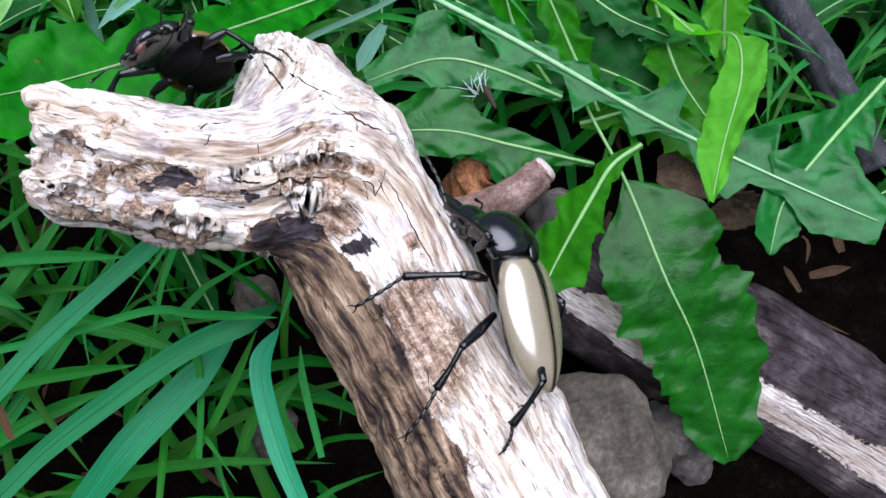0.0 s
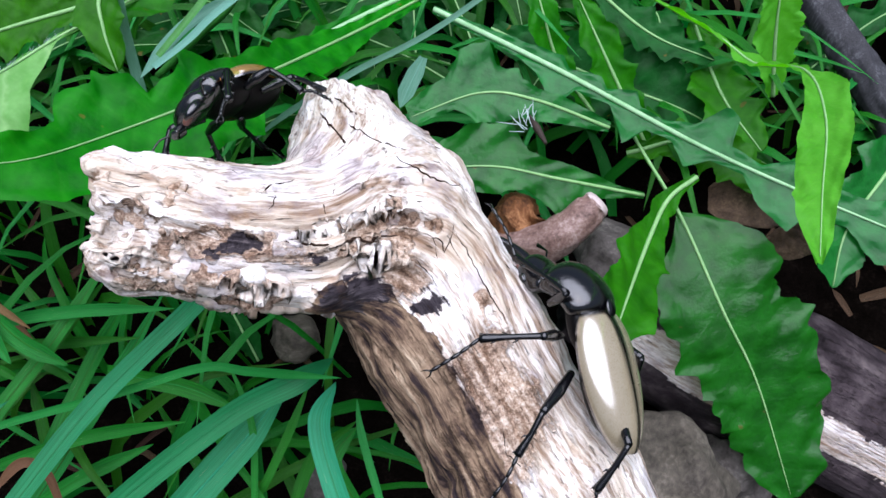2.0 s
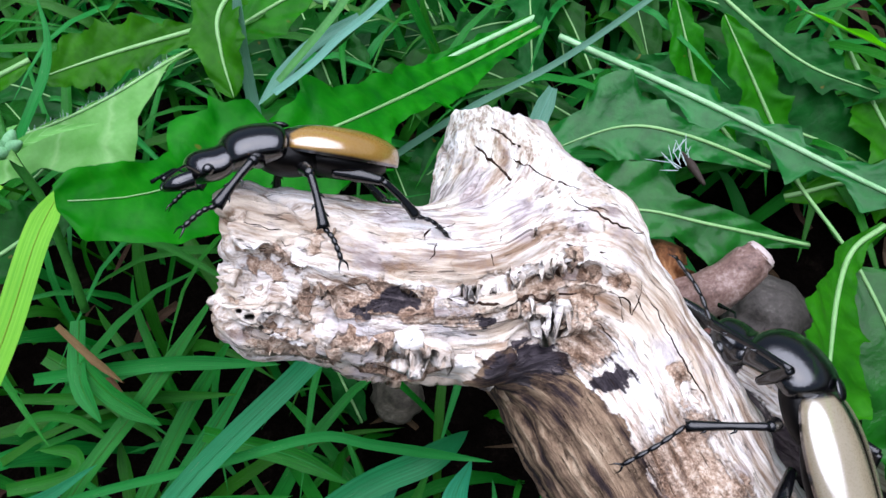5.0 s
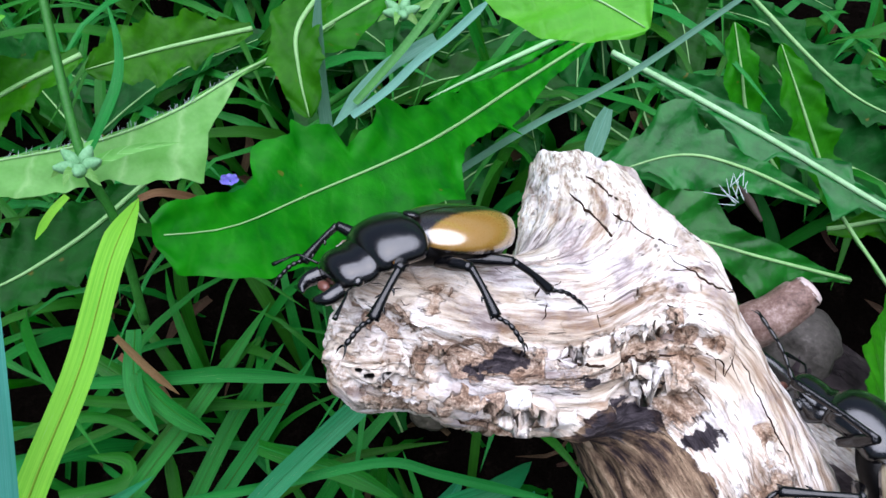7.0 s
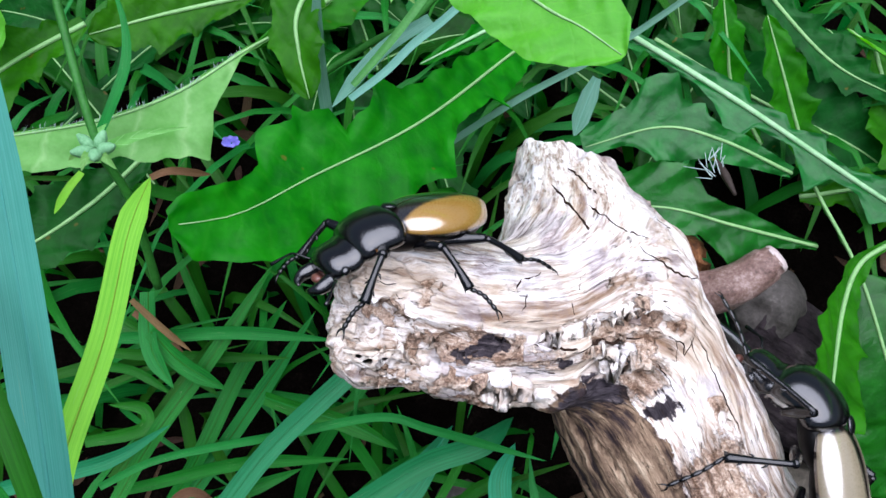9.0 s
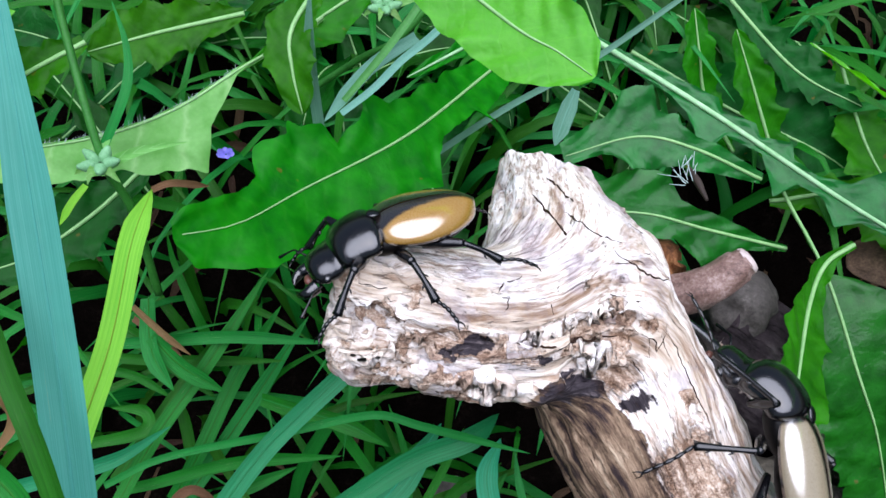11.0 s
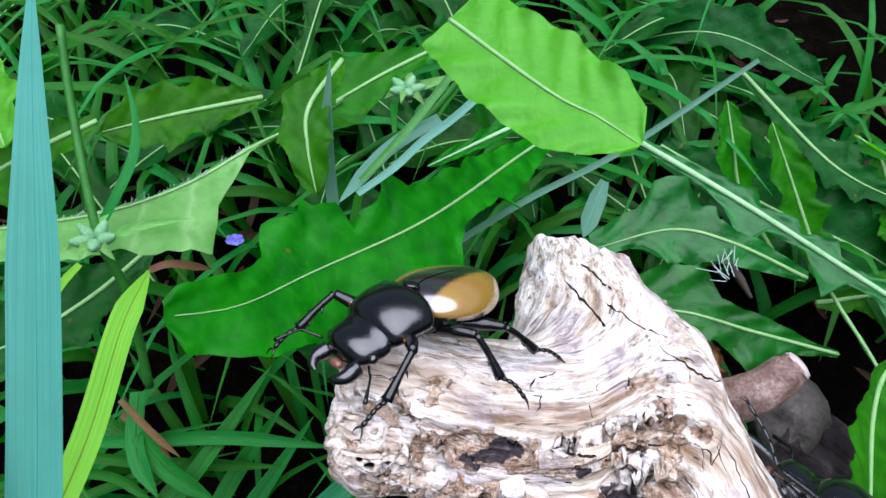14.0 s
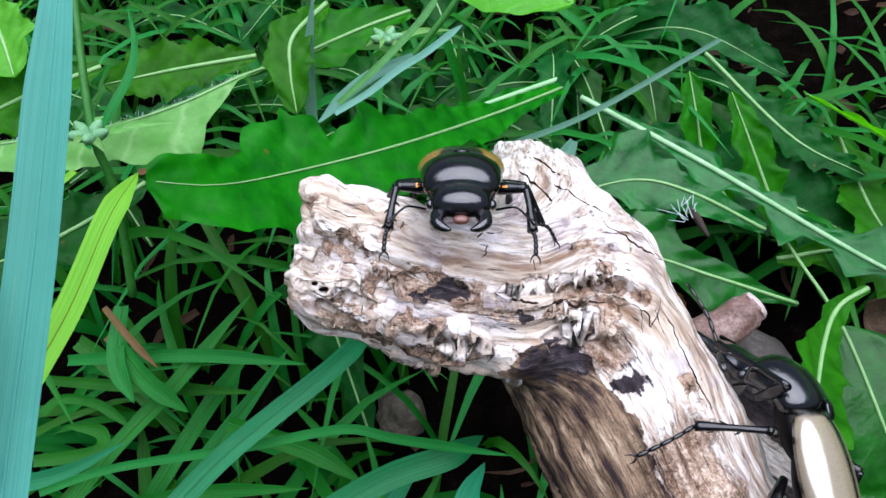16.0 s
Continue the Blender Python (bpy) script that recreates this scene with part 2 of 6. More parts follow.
M_LEAF = leaf_material("leaf_green", (0.008, 0.11, 0.002), (0.028, 0.24, 0.004), (0.12, 0.38, 0.05), 0.42, 0.38, spec=0.14, relief=0.3)
# darker copy of leaf green: shade of the low leaves put into the colour
M_LEAF_SHADED = leaf_material("leaf_green_shaded", (0.002, 0.045, 0.003), (0.007, 0.10, 0.009), (0.06, 0.28, 0.08), 0.42, 0.25, spec=0.12)
M_LEAF_GLOSSY = leaf_material("leaf_blistered", (0.003, 0.08, 0.008), (0.012, 0.18, 0.022), (0.06, 0.28, 0.08), 0.28, 0.25, spec=0.32, relief=0.4)
M_LEAF_LIGHT = leaf_material("leaf_young", (0.08, 0.38, 0.02), (0.13, 0.48, 0.04), (0.3, 0.6, 0.15), 0.4, 0.45, 12, 0.1)
M_LEAF_UNDER = leaf_material("leaf_underside", (0.13, 0.36, 0.07), (0.22, 0.47, 0.14), (0.5, 0.7, 0.36), 0.5, 0.4, 5, 0.05, spec=0.2, relief=0.3)
M_RIB = noisy_material("leaf_rib", [(0.3, (0.14, 0.31, 0.10)), (0.7, (0.26, 0.45, 0.19))], 200, 0.45, 0.2, 0.0005, spec=0.2)
M_RIB_PALE = noisy_material("leaf_rib_pale", [(0.3, (0.16, 0.38, 0.15)), (0.7, (0.36, 0.56, 0.33))], 200, 0.45, 0.2, 0.0005, spec=0.2)
M_BLADE = blade_material("grass_green", (0.006, 0.12, 0.007), (0.022, 0.265, 0.02))
M_BLADE_BLUE = blade_material("grass_bluish", (0.010, 0.18, 0.065), (0.028, 0.31, 0.13), 0.35)
M_BLADE_GREY = blade_material("grass_glaucous", (0.06, 0.32, 0.25), (0.1, 0.40, 0.33), 0.35)
M_BLADE_YELLOW = blade_material("grass_yellowing", (0.14, 0.40, 0.02), (0.28, 0.55, 0.05), 0.45, (0.6, 0.34, 0.02))
M_BLADE_PALE = blade_material("grass_pale", (0.09, 0.27, 0.18), (0.2, 0.4, 0.32), 0.4)
M_DRY = blade_material("grass_dry", (0.16, 0.08, 0.035), (0.34, 0.2, 0.1), 0.7)
M_DRY_DARK = blade_material("litter_brown", (0.03, 0.016, 0.009), (0.11, 0.06, 0.035), 0.8)
M_WOOD = wood_material("driftwood")
M_LOG = wood_material("log_wood", [(0.3, (0.012, 0.009, 0.01)), (0.5, (0.05, 0.038, 0.042)), (0.62, (0.1, 0.08, 0.082)), (0.75, (0.2, 0.16, 0.15))])
# near-black soil: the shade in the gaps between leaves is in its colour
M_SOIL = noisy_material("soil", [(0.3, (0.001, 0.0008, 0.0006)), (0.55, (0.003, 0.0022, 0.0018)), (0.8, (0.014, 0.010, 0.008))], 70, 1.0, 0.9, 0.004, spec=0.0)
M_STONE = noisy_material("stone", [(0.3, (0.03, 0.025, 0.022)), (0.55, (0.09, 0.078, 0.07)), (0.75, (0.24, 0.215, 0.19))], 60, 0.75, 0.6, 0.0015)
M_ROOT = noisy_material("root_bark", [(0.3, (0.05, 0.025, 0.02)), (0.5, (0.19, 0.115, 0.095)), (0.72, (0.42, 0.32, 0.29))], 90, 0.5, 0.6, 0.001)
M_RUST = noisy_material("rotten_wood", [(0.3, (0.02, 0.008, 0.004)), (0.5, (0.16, 0.06, 0.02)), (0.7, (0.4, 0.2, 0.09))], 80, 0.8, 0.9, 0.002, (1, 1, 0.25))
M_GREYWOOD = noisy_material("grey_wood", [(0.3, (0.008, 0.008, 0.009)), (0.55, (0.03, 0.03, 0.034)), (0.75, (0.12, 0.12, 0.13))], 120, 0.7, 0.7, 0.0015, (1, 1, 0.12))
M_LITTER = noisy_material("dead_leaf", [(0.3, (0.02, 0.012, 0.008)), (0.55, (0.075, 0.045, 0.026)), (0.75, (0.17, 0.11, 0.07))], 110, 0.8, 0.8, 0.0015)


# ---- building helpers ----
def mesh_from(name, verts, faces, material, smooth=True, uvs=None, attrs=()):
    me = bpy.data.meshes.new(name)
    me.from_pydata([tuple(map(float, v)) for v in verts], [], [tuple(map(int, f)) for f in faces])
    if smooth:
        me.polygons.foreach_set("use_smooth", [True] * len(me.polygons))
    if uvs is not None:
        layer = me.uv_layers.new(name="UVMap")
        idx = np.empty(len(me.loops), dtype=np.int32)
        me.loops.foreach_get("vertex_index", idx)
        layer.data.foreach_set("uv", np.asarray(uvs, dtype=np.float32)[idx].ravel())
    for nm, kind, data in attrs:
        a = me.attributes.new(nm, kind, "POINT")
        a.data.foreach_set("vector" if kind == "FLOAT_VECTOR" else "value", np.asarray(data, dtype=np.float32).ravel())
    for m in (material if isinstance(material, (list, tuple)) else [material]):
        me.materials.append(m)
    me.update()
    return me


def part(name, me, parent, label=""):
    ob = new(name, me)
    ob.parent = parent
    return tagged(ob, label) if label else ob


def smooth_path(points, n):
    """n points along a smooth line through the control points, evenly over its length."""
    p = np.asarray(points, float)
    p = np.vstack([2 * p[0] - p[1], p, 2 * p[-1] - p[-2]])
    out = []
    for i in range(1, len(p) - 2):
        for k in range(24):
            t = k / 24
            a, b, c, d = p[i - 1], p[i], p[i + 1], p[i + 2]
            out.append(0.5 * (2 * b + (c - a) * t + (2 * a - 5 * b + 4 * c - d) * t * t + (3 * b - a - 3 * c + d) * t ** 3))
    out.append(p[-2])
    out = np.array(out)
    s = np.r_[0, np.cumsum(np.linalg.norm(np.diff(out, axis=0), axis=1))]
    q = np.linspace(0, s[-1], n)
    return np.column_stack([np.interp(q, s, out[:, k]) for k in range(3)]), s[-1]


def unit(v):
    return v / np.maximum(np.linalg.norm(v, axis=-1, keepdims=True), 1e-9)


def tube(points, radii, n=24, sides=8, caps=True, wobble=0.0, rng=None):
    """Vertices and faces of a tapered tube along a smooth line."""
    line, length = smooth_path(points, n)
    r = np.interp(np.linspace(0, 1, n), np.linspace(0, 1, len(radii)), radii)
    tan = unit(np.gradient(line, axis=0))
    ref = np.array([0.31, 0.2, 0.93])
    side = unit(np.cross(tan, ref))
    up = np.cross(side, tan)
    verts, faces = [], []
    for i in range(n):
        for k in range(sides):
            a = 2 * math.pi * k / sides
            w = 1 + (wobble * noise.noise((line[i] * 140 + np.array([0, 0, 7.0]) + 0.8 * np.array([math.cos(a), math.sin(a), 0])).tolist()) if wobble else 0)
            verts.append(line[i] + r[i] * w * (math.cos(a) * side[i] + math.sin(a) * up[i]))
    for i in range(n - 1):
        for k in range(sides):
            faces.append((i * sides + k, i * sides + (k + 1) % sides, (i + 1) * sides + (k + 1) % sides, (i + 1) * sides + k))
    if caps:
        faces += [tuple(range(sides - 1, -1, -1)), tuple(range((n - 1) * sides, n * sides))]
    return verts, faces


def facing(line, toward):
    """Side vectors of a ribbon whose face looks about the given way."""
    tan = unit(np.gradient(line, axis=0))
    return unit(np.cross(tan, np.asarray(toward, float))), tan


UPWARD = (0.05, -0.55, 0.84)


def leaf(points, wl, wr, label, material=None, toward=UPWARD, teeth=7, depth=0.5, fold=0.25, wave=0.08, seed=0, base=0.25, rib=0.0011, n=150, group="dandelion leaves", peak=0.55, edges=None):
    """A toothed leaf on a midrib: blade with a wavy, folded section and an uneven outline, and a raised pale rib."""
    material = material or M_LEAF
    rng = np.random.default_rng(seed)
    n = 260 if edges else n
    line, length = smooth_path(points, n)
    side, tan = facing(line, toward)
    up = unit(np.cross(side, tan))
    s = np.linspace(0, 1, n)
    env = np.where(s < peak, base + (1 - base) * np.abs(np.sin(s / peak * math.pi / 2)) ** 1.3, np.maximum(0, np.cos((s - peak) / (1 - peak) * math.pi / 2)) ** 0.62)
    shift = rng.uniform(-0.5, 0.5, 2)
    cols = 8
    verts, uvs = [], []
    wav = rng.uniform(0, 6.28, 4)
    outline = []
    for q, w in ((0, wl), (1, wr)):
        ph = s * teeth + shift[q] * 0.5 + 0.12 * np.sin(s * 17 + wav[q])
        saw = ph % 1.0
        tooth = np.where(saw < 0.7, (saw / 0.7) ** 1.5, ((1 - saw) / 0.3) ** 1.3)
        small = ((ph * 3.3) % 1.0)
        irregular = 0.8 + 0.35 * np.array([noise.noise((float(x) * teeth * 0.8, 3.1 * seed + q, 0.5)) for x in s])
        fade = np.clip(1.25 - s * 0.55, 0, 1)
        outline.append(w * env * (1 - depth * fade + depth * fade * tooth * irregular) * (1 + 0.07 * small * (small > 0.4)))
    if edges:
        frill = [np.array([noise.noise((float(x) * length * 260, 5.3 * seed + q, 0.5)) for x in s]) for q in (0, 1)]
        outline = [np.interp(s, [p for p, _ in e], [w for _, w in e]) * (1 + 0.07 * frill[q]) for q, e in enumerate(edges)]
    for i in range(n):
        for k in range(-cols, cols + 1):
            f = abs(k) / cols
            w = outline[0][i] if k < 0 else outline[1][i]
            d = f * w * (1 if k > 0 else -1)
            lift = fold * f * w + wave * w * f * f * math.sin(s[i] * 24 + wav[2 if k < 0 else 3]) + 0.05 * w * f * math.sin(f * 9 + s[i] * 40)
            back = 0.0 if edges else 0.22 * w * f * depth
            lift += 0.0006 * f * math.sin(s[i] * length * 420 + k * 0.5)
            verts.append(line[i] + side[i] * d + up[i] * lift + tan[i] * back)
            uvs.append((s[i] * length * 12, 0.5 + 0.5 * d / max(wl, wr)))
    m = 2 * cols + 1
    faces = [(i * m + k, i * m + k + 1, (i + 1) * m + k + 1, (i + 1) * m + k) for i in range(n - 1) for k in range(m - 1)]
    thing = new("leaf", None)
    thing.location = line[0]
    tagged(thing, label, "leaf", group)
    off = line[0]
    part("blade", mesh_from("blade", np.array(verts) - off, faces, material, uvs=uvs), thing)
    rv, rf = tube(line[::4] - off + up[::4] * rib * 0.3, [rib * 0.95, rib * 0.75, rib * 0.2], 36, 7)
    part("midrib", mesh_from("midrib", rv, rf, M_RIB_PALE if rib > 0.0012 else M_RIB), thing, "pale green midrib")
    return thing


def blade_geometry(points, w, toward=UPWARD, n=40, fold=0.35, tip=0.3, root=0.7):
    line, length = smooth_path(points, n)
    side, tan = facing(line, toward)
    up = unit(np.cross(side, tan))
    s = np.linspace(0, 1, n)
    env = np.minimum(1, (1 - s) / tip) ** 0.75 * (root + (1 - root) * np.minimum(1, s * 3))
    verts, uvs = [], []
    for i in range(n):
        for k, f in enumerate((-1, -0.5, 0, 0.5, 1)):
            verts.append(line[i] + side[i] * f * w * env[i] + up[i] * abs(f) * fold * w * env[i])
            uvs.append((s[i], 0.5 + f * 0.5))
    faces = [(i * 5 + k, i * 5 + k + 1, (i + 1) * 5 + k + 1, (i + 1) * 5 + k) for i in range(n - 1) for k in range(4)]
    return np.array(verts), faces, uvs


def grass(points, w, label, material=None, toward=UPWARD, fold=0.35, tip=0.3, group="grass blades", root=0.8):
    v, f, uv = blade_geometry(points, w, toward, fold=fold, tip=tip, root=root)
    o = v[0].copy()
    ob = new("grass_blade", mesh_from("grass_blade", v - o, f, material or M_BLADE, uvs=uv))
    ob.location = o
    if w > 0.0028:
        line, _ = smooth_path(points, 24)
        part("midrib", mesh_from("midrib", *tube(line - o, [w * 0.09, w * 0.08, w * 0.03], 24, 5), material or M_BLADE), ob)
    return tagged(ob, label, "grass", group)



M_GREYSTONE = noisy_material("grey_brown_wood", [(0.3, (0.02, 0.016, 0.012)), (0.52, (0.085, 0.072, 0.055)), (0.75, (0.22, 0.19, 0.15))], 50, 0.8, 0.8, 0.002, (1, 0.5, 1))


# ---- ground ----
def ground_height(x, y):
    near = 0.004 + 0.24 * np.clip(y - 0.14, -0.25, 0.3) - 0.1 * np.clip(x, -0.25, 0.25)
    return near


def make_ground():
    axis = np.r_[-40, -12, -4, -1.5, np.linspace(-0.6, 0.6, 121), 1.5, 4, 12, 40]
    n = len(axis)
    verts = []
    for y in axis:
        for x in axis:
            z = float(ground_height(x, y + 0.2))
            if abs(x) < 1 and abs(y) < 1:
                z += 0.012 * noise.noise((x * 14, y * 14, 0)) + 0.005 * noise.noise((x * 60, y * 60, 3)) + 0.002 * noise.noise((x * 200, y * 200, 3))
            verts.append((x, y + 0.2, z))
    faces = [(j * n + i, j * n + i + 1, (j + 1) * n + i + 1, (j + 1) * n + i) for j in range(n - 1) for i in range(n - 1)]
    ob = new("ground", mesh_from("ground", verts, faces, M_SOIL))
    return tagged(ob, "soil darkened for the shade under grass and leaves", "ground", kind="structure")


make_ground()


# ---- the driftwood branch ----
def surface_nets(field, lo, step):
    """The zero surface of a sampled field, as vertices and quads."""
    inside = field < 0
    nx, ny, nz = field.shape
    corners = [(i, j, k) for i in (0, 1) for j in (0, 1) for k in (0, 1)]
    cell = lambda o, a: a[o[0]:nx - 1 + o[0], o[1]:ny - 1 + o[1], o[2]:nz - 1 + o[2]]
    count = sum(cell(o, inside).astype(np.int8) for o in corners)
    active = (count > 0) & (count < 8)
    ids = np.full(active.shape, -1, np.int64)
    where = np.argwhere(active)
    ids[active] = np.arange(len(where))
    vals = np.stack([cell(o, field)[active] for o in corners], 1)
    total, hits = np.zeros((len(where), 3)), np.zeros(len(where))
    for a in range(8):
        for b in range(a + 1, 8):
            ca, cb = np.array(corners[a]), np.array(corners[b])
            if np.abs(ca - cb).sum() != 1:
                continue
            cross = (vals[:, a] < 0) != (vals[:, b] < 0)
            t = np.where(cross, vals[:, a] / np.where(cross, vals[:, a] - vals[:, b], 1), 0)
            total += np.where(cross[:, None], ca + t[:, None] * (cb - ca), 0)
            hits += cross
    verts = lo + step * (where + total / hits[:, None])
    quads = []
    for ax in range(3):
        o = [0, 0, 0]
        o[ax] = 1
        a = inside[:nx - o[0], :ny - o[1], :nz - o[2]]
        b = inside[o[0]:, o[1]:, o[2]:]
        u, w = [k for k in range(3) if k != ax]
        e = np.argwhere(a != b)
        e = e[(e[:, u] > 0) & (e[:, w] > 0) & (e[:, u] < field.shape[u] - 1) & (e[:, w] < field.shape[w] - 1)]
        du, dw = np.eye(3, dtype=int)[u], np.eye(3, dtype=int)[w]
        q = np.stack([ids[tuple((e - du - dw).T)], ids[tuple((e - dw).T)], ids[tuple(e.T)], ids[tuple((e - du).T)]], 1)
        flip = a[tuple(e.T)] ^ (ax == 1)
        q[~flip] = q[~flip][:, ::-1]
        quads.append(q)
    quads = np.vstack(quads)
    return verts, quads[(quads >= 0).all(1)]


def fast_noise(p, seed):
    """Smooth value noise at an array of points."""
    rng = np.random.default_rng(seed)
    table = rng.random(4096)
    i = np.floor(p).astype(np.int64)
    f = p - i
    f = f * f * (3 - 2 * f)
    out = 0
    for dx in (0, 1):
        for dy in (0, 1):
            for dz in (0, 1):
                h = ((i[:, 0] + dx) * 73856093) ^ ((i[:, 1] + dy) * 19349663) ^ ((i[:, 2] + dz) * 83492791)
                w = (f[:, 0] if dx else 1 - f[:, 0]) * (f[:, 1] if dy else 1 - f[:, 1]) * (f[:, 2] if dz else 1 - f[:, 2])
                out = out + w * table[h & 4095]
    return out * 2 - 1


def octaves(p, seed, n=4, gain=0.55):
    return sum(gain ** k * fast_noise(p * 2 ** k + 17.3 * k, seed + k) for k in range(n))


def cone_distance(p, a, b, ra, rb):
    ab = b - a
    t = np.clip(((p - a) @ ab) / (ab @ ab), 0, 1)
    return np.linalg.norm(p - a - t[:, None] * ab, axis=1) - (ra + t * (rb - ra)), t


VIEW = np.array((0.058, -0.551, 0.832))  # towards the filmer from the branch
BOUGHS = [
    (np.array((-0.0363, 0.1565, 0.1763)), np.array((0.0141, 0.0816, 0.1244)), 0.0285, 0.0300),
    (np.array((0.0141, 0.0816, 0.1244)), np.array((0.0487, 0.0284, 0.0880)), 0.0300, 0.0330),
    (np.array((-0.0379, 0.1505, 0.1832)), np.array((-0.0729, 0.1410, 0.1962)), 0.0235, 0.0195),
    (np.array((-0.0729, 0.1410, 0.1962)), np.array((-0.1090, 0.1380, 0.2178)), 0.0195, 0.0155),
    (np.array((-0.0476, 0.1712, 0.1893)), np.array((-0.0565, 0.2070, 0.1955)), 0.0230, 0.0095),
    (np.array((-0.0479, 0.1967, 0.1879)), np.array((-0.0292, 0.1696, 0.1773)), 0.0115, 0.0165),
    (np.array((-0.0575, 0.1332, 0.1924)), np.array((-0.1007, 0.1276, 0.2123)), 0.0125, 0.0115),
]
CUTS = [
    (np.array((-0.0972, 0.1241, 0.2354)), np.array((-0.0818, 0.1164, 0.2231)), 0.0045, 0.0006),
    (np.array((-0.1110, 0.1335, 0.2273)), np.array((-0.0956, 0.1183, 0.2306)), 0.0060, 0.0008),
    (np.array((-0.1155, 0.1292, 0.2247)), np.array((-0.0875, 0.1236, 0.2240)), 0.0085, 0.0022),
]
# long hollows of the broken arm: radius and way
HOLLOWS = [
    (0.0022, [(-0.1003, 0.1174, 0.2158), (-0.0896, 0.1169, 0.2055), (-0.0832, 0.1178, 0.1995), (-0.0721, 0.1179, 0.2000), (-0.0639, 0.1197, 0.1990)]),
    (0.0017, [(-0.1028, 0.1219, 0.2199), (-0.0913, 0.1184, 0.2158), (-0.0833, 0.1178, 0.2087), (-0.0742, 0.1190, 0.2046), (-0.0627, 0.1221, 0.2011)]),
    (0.0019, [(-0.1049, 0.1332, 0.2234), (-0.0980, 0.1312, 0.2224), (-0.0893, 0.1288, 0.2219), (-0.0822, 0.1290, 0.2188)]),
    (0.0030, [(-0.0814, 0.1277, 0.2171), (-0.0743, 0.1270, 0.2161), (-0.0659, 0.1279, 0.2127)]),
]
PITS = [
    (0.0022, [(-0.0974, 0.1310, 0.2260), (-0.0915, 0.1273, 0.2206), (-0.0844, 0.1213, 0.2166)]),
    (0.0021, [(-0.0426, 0.1357, 0.2046), (-0.0352, 0.1408, 0.2047), (-0.0267, 0.1436, 0.2022), (-0.0206, 0.1413, 0.1997)]),
    (0.0013, [(-0.0943, 0.1341, 0.2268), (-0.0902, 0.1364, 0.2269), (-0.0838, 0.1382, 0.2240)]),
    (0.0016, [(-0.0055, 0.1244, 0.1826), (-0.0047, 0.1204, 0.1816)]),
    (0.0015, [(-0.0697, 0.1321, 0.2132), (-0.0638, 0.1322, 0.2111)]),
]
# splits in the wood: half width and way
SPLITS = [
    (0.00030, [(-0.0661, 0.1421, 0.2182), (-0.0644, 0.1457, 0.2167), (-0.0600, 0.1483, 0.2143), (-0.0600, 0.1509, 0.2141)]),
    (0.00022, [(-0.0648, 0.1365, 0.2169), (-0.0634, 0.1386, 0.2166), (-0.0628, 0.1424, 0.2165)]),
    (0.00024, [(-0.0515, 0.1383, 0.2087), (-0.0502, 0.1396, 0.2105), (-0.0510, 0.1426, 0.2110)]),
    (0.00042, [(-0.0583, 0.1826, 0.2077), (-0.0534, 0.1750, 0.2101), (-0.0474, 0.1657, 0.2121), (-0.0454, 0.1621, 0.2117)]),
    (0.00036, [(-0.0527, 0.1863, 0.2097), (-0.0480, 0.1816, 0.2099), (-0.0438, 0.1763, 0.2109)]),
    (0.00030, [(-0.0471, 0.1734, 0.2106), (-0.0406, 0.1671, 0.2119), (-0.0338, 0.1656, 0.2091), (-0.0261, 0.1664, 0.2045)]),
]
LONG_SPLITS = [
    (0.00042, [(-0.0624, 0.1301, 0.2113), (-0.0555, 0.1305, 0.2087), (-0.0476, 0.1319, 0.2058), (-0.0417, 0.1358, 0.2034), (-0.0354, 0.1374, 0.2019), (-0.0268, 0.1397, 0.1990)]),
    (0.00022, [(-0.0489, 0.1465, 0.2096), (-0.0487, 0.1506, 0.2098)]),
    (0.00046, [(-0.0338, 0.1644, 0.2087), (-0.0246, 0.1582, 0.2051), (-0.0168, 0.1575, 0.2002), (-0.0111, 0.1638, 0.1885)]),
    (0.00030, [(-0.0234, 0.1402, 0.1986), (-0.0185, 0.1390, 0.1961), (-0.0180, 0.1365, 0.1937), (-0.0151, 0.1471, 0.1966)]),
    (0.00022, [(-0.0156, 0.1439, 0.1970), (-0.0101, 0.1361, 0.1900), (-0.0046, 0.1267, 0.1854), (0.0010, 0.1194, 0.1797)]),
]
ROT = [
    (np.array((-0.0843, 0.1189, 0.2220)), 0.0080),
    (np.array((-0.0290, 0.1290, 0.1930)), 0.0085),
    (np.array((-0.0283, 0.1374, 0.2027)), 0.0060),
    (np.array((-0.0051, 0.1038, 0.1788)), 0.0150),
    (np.array((0.0020, 0.0949, 0.1713)), 0.0150),
    (np.array((-0.0038, 0.0868, 0.1663)), 0.0140),
    (np.array((-0.0088, 0.0789, 0.1603)), 0.0100),
]
BARK_AND_HOLLOW = [
    (np.array((-0.0490, 0.1201, 0.1970)), 0.0075),
    (np.array((-0.0420, 0.1228, 0.1915)), 0.0080),
    (np.array((-0.0225, 0.1243, 0.1872)), 0.0052),
    (np.array((-0.0530, 0.1287, 0.2044)), 0.0042),
    # the arm's hollow: its shade painted dark along with the bark patches
    (np.array((-0.0740, 0.1268, 0.2145)), 0.0055),
]
SADDLE = [
    (np.array((-0.0569, 0.1628, 0.2097)), 0.0090),
    (np.array((-0.0662, 0.1667, 0.2021)), 0.0100),
    (np.array((-0.0444, 0.1532, 0.2099)), 0.0075),
    (np.array((-0.0760, 0.1480, 0.2180)), 0.0070),
]
END_POINT, END_WAY = np.array((-0.1090, 0.1374, 0.2174)), np.array((-0.9775, 0.0285, 0.2092))
TOP_POINT, TOP_WAY = np.array((-0.0506, 0.1948, 0.2086)), np.array((0.2525, 0.9383, 0.2361))
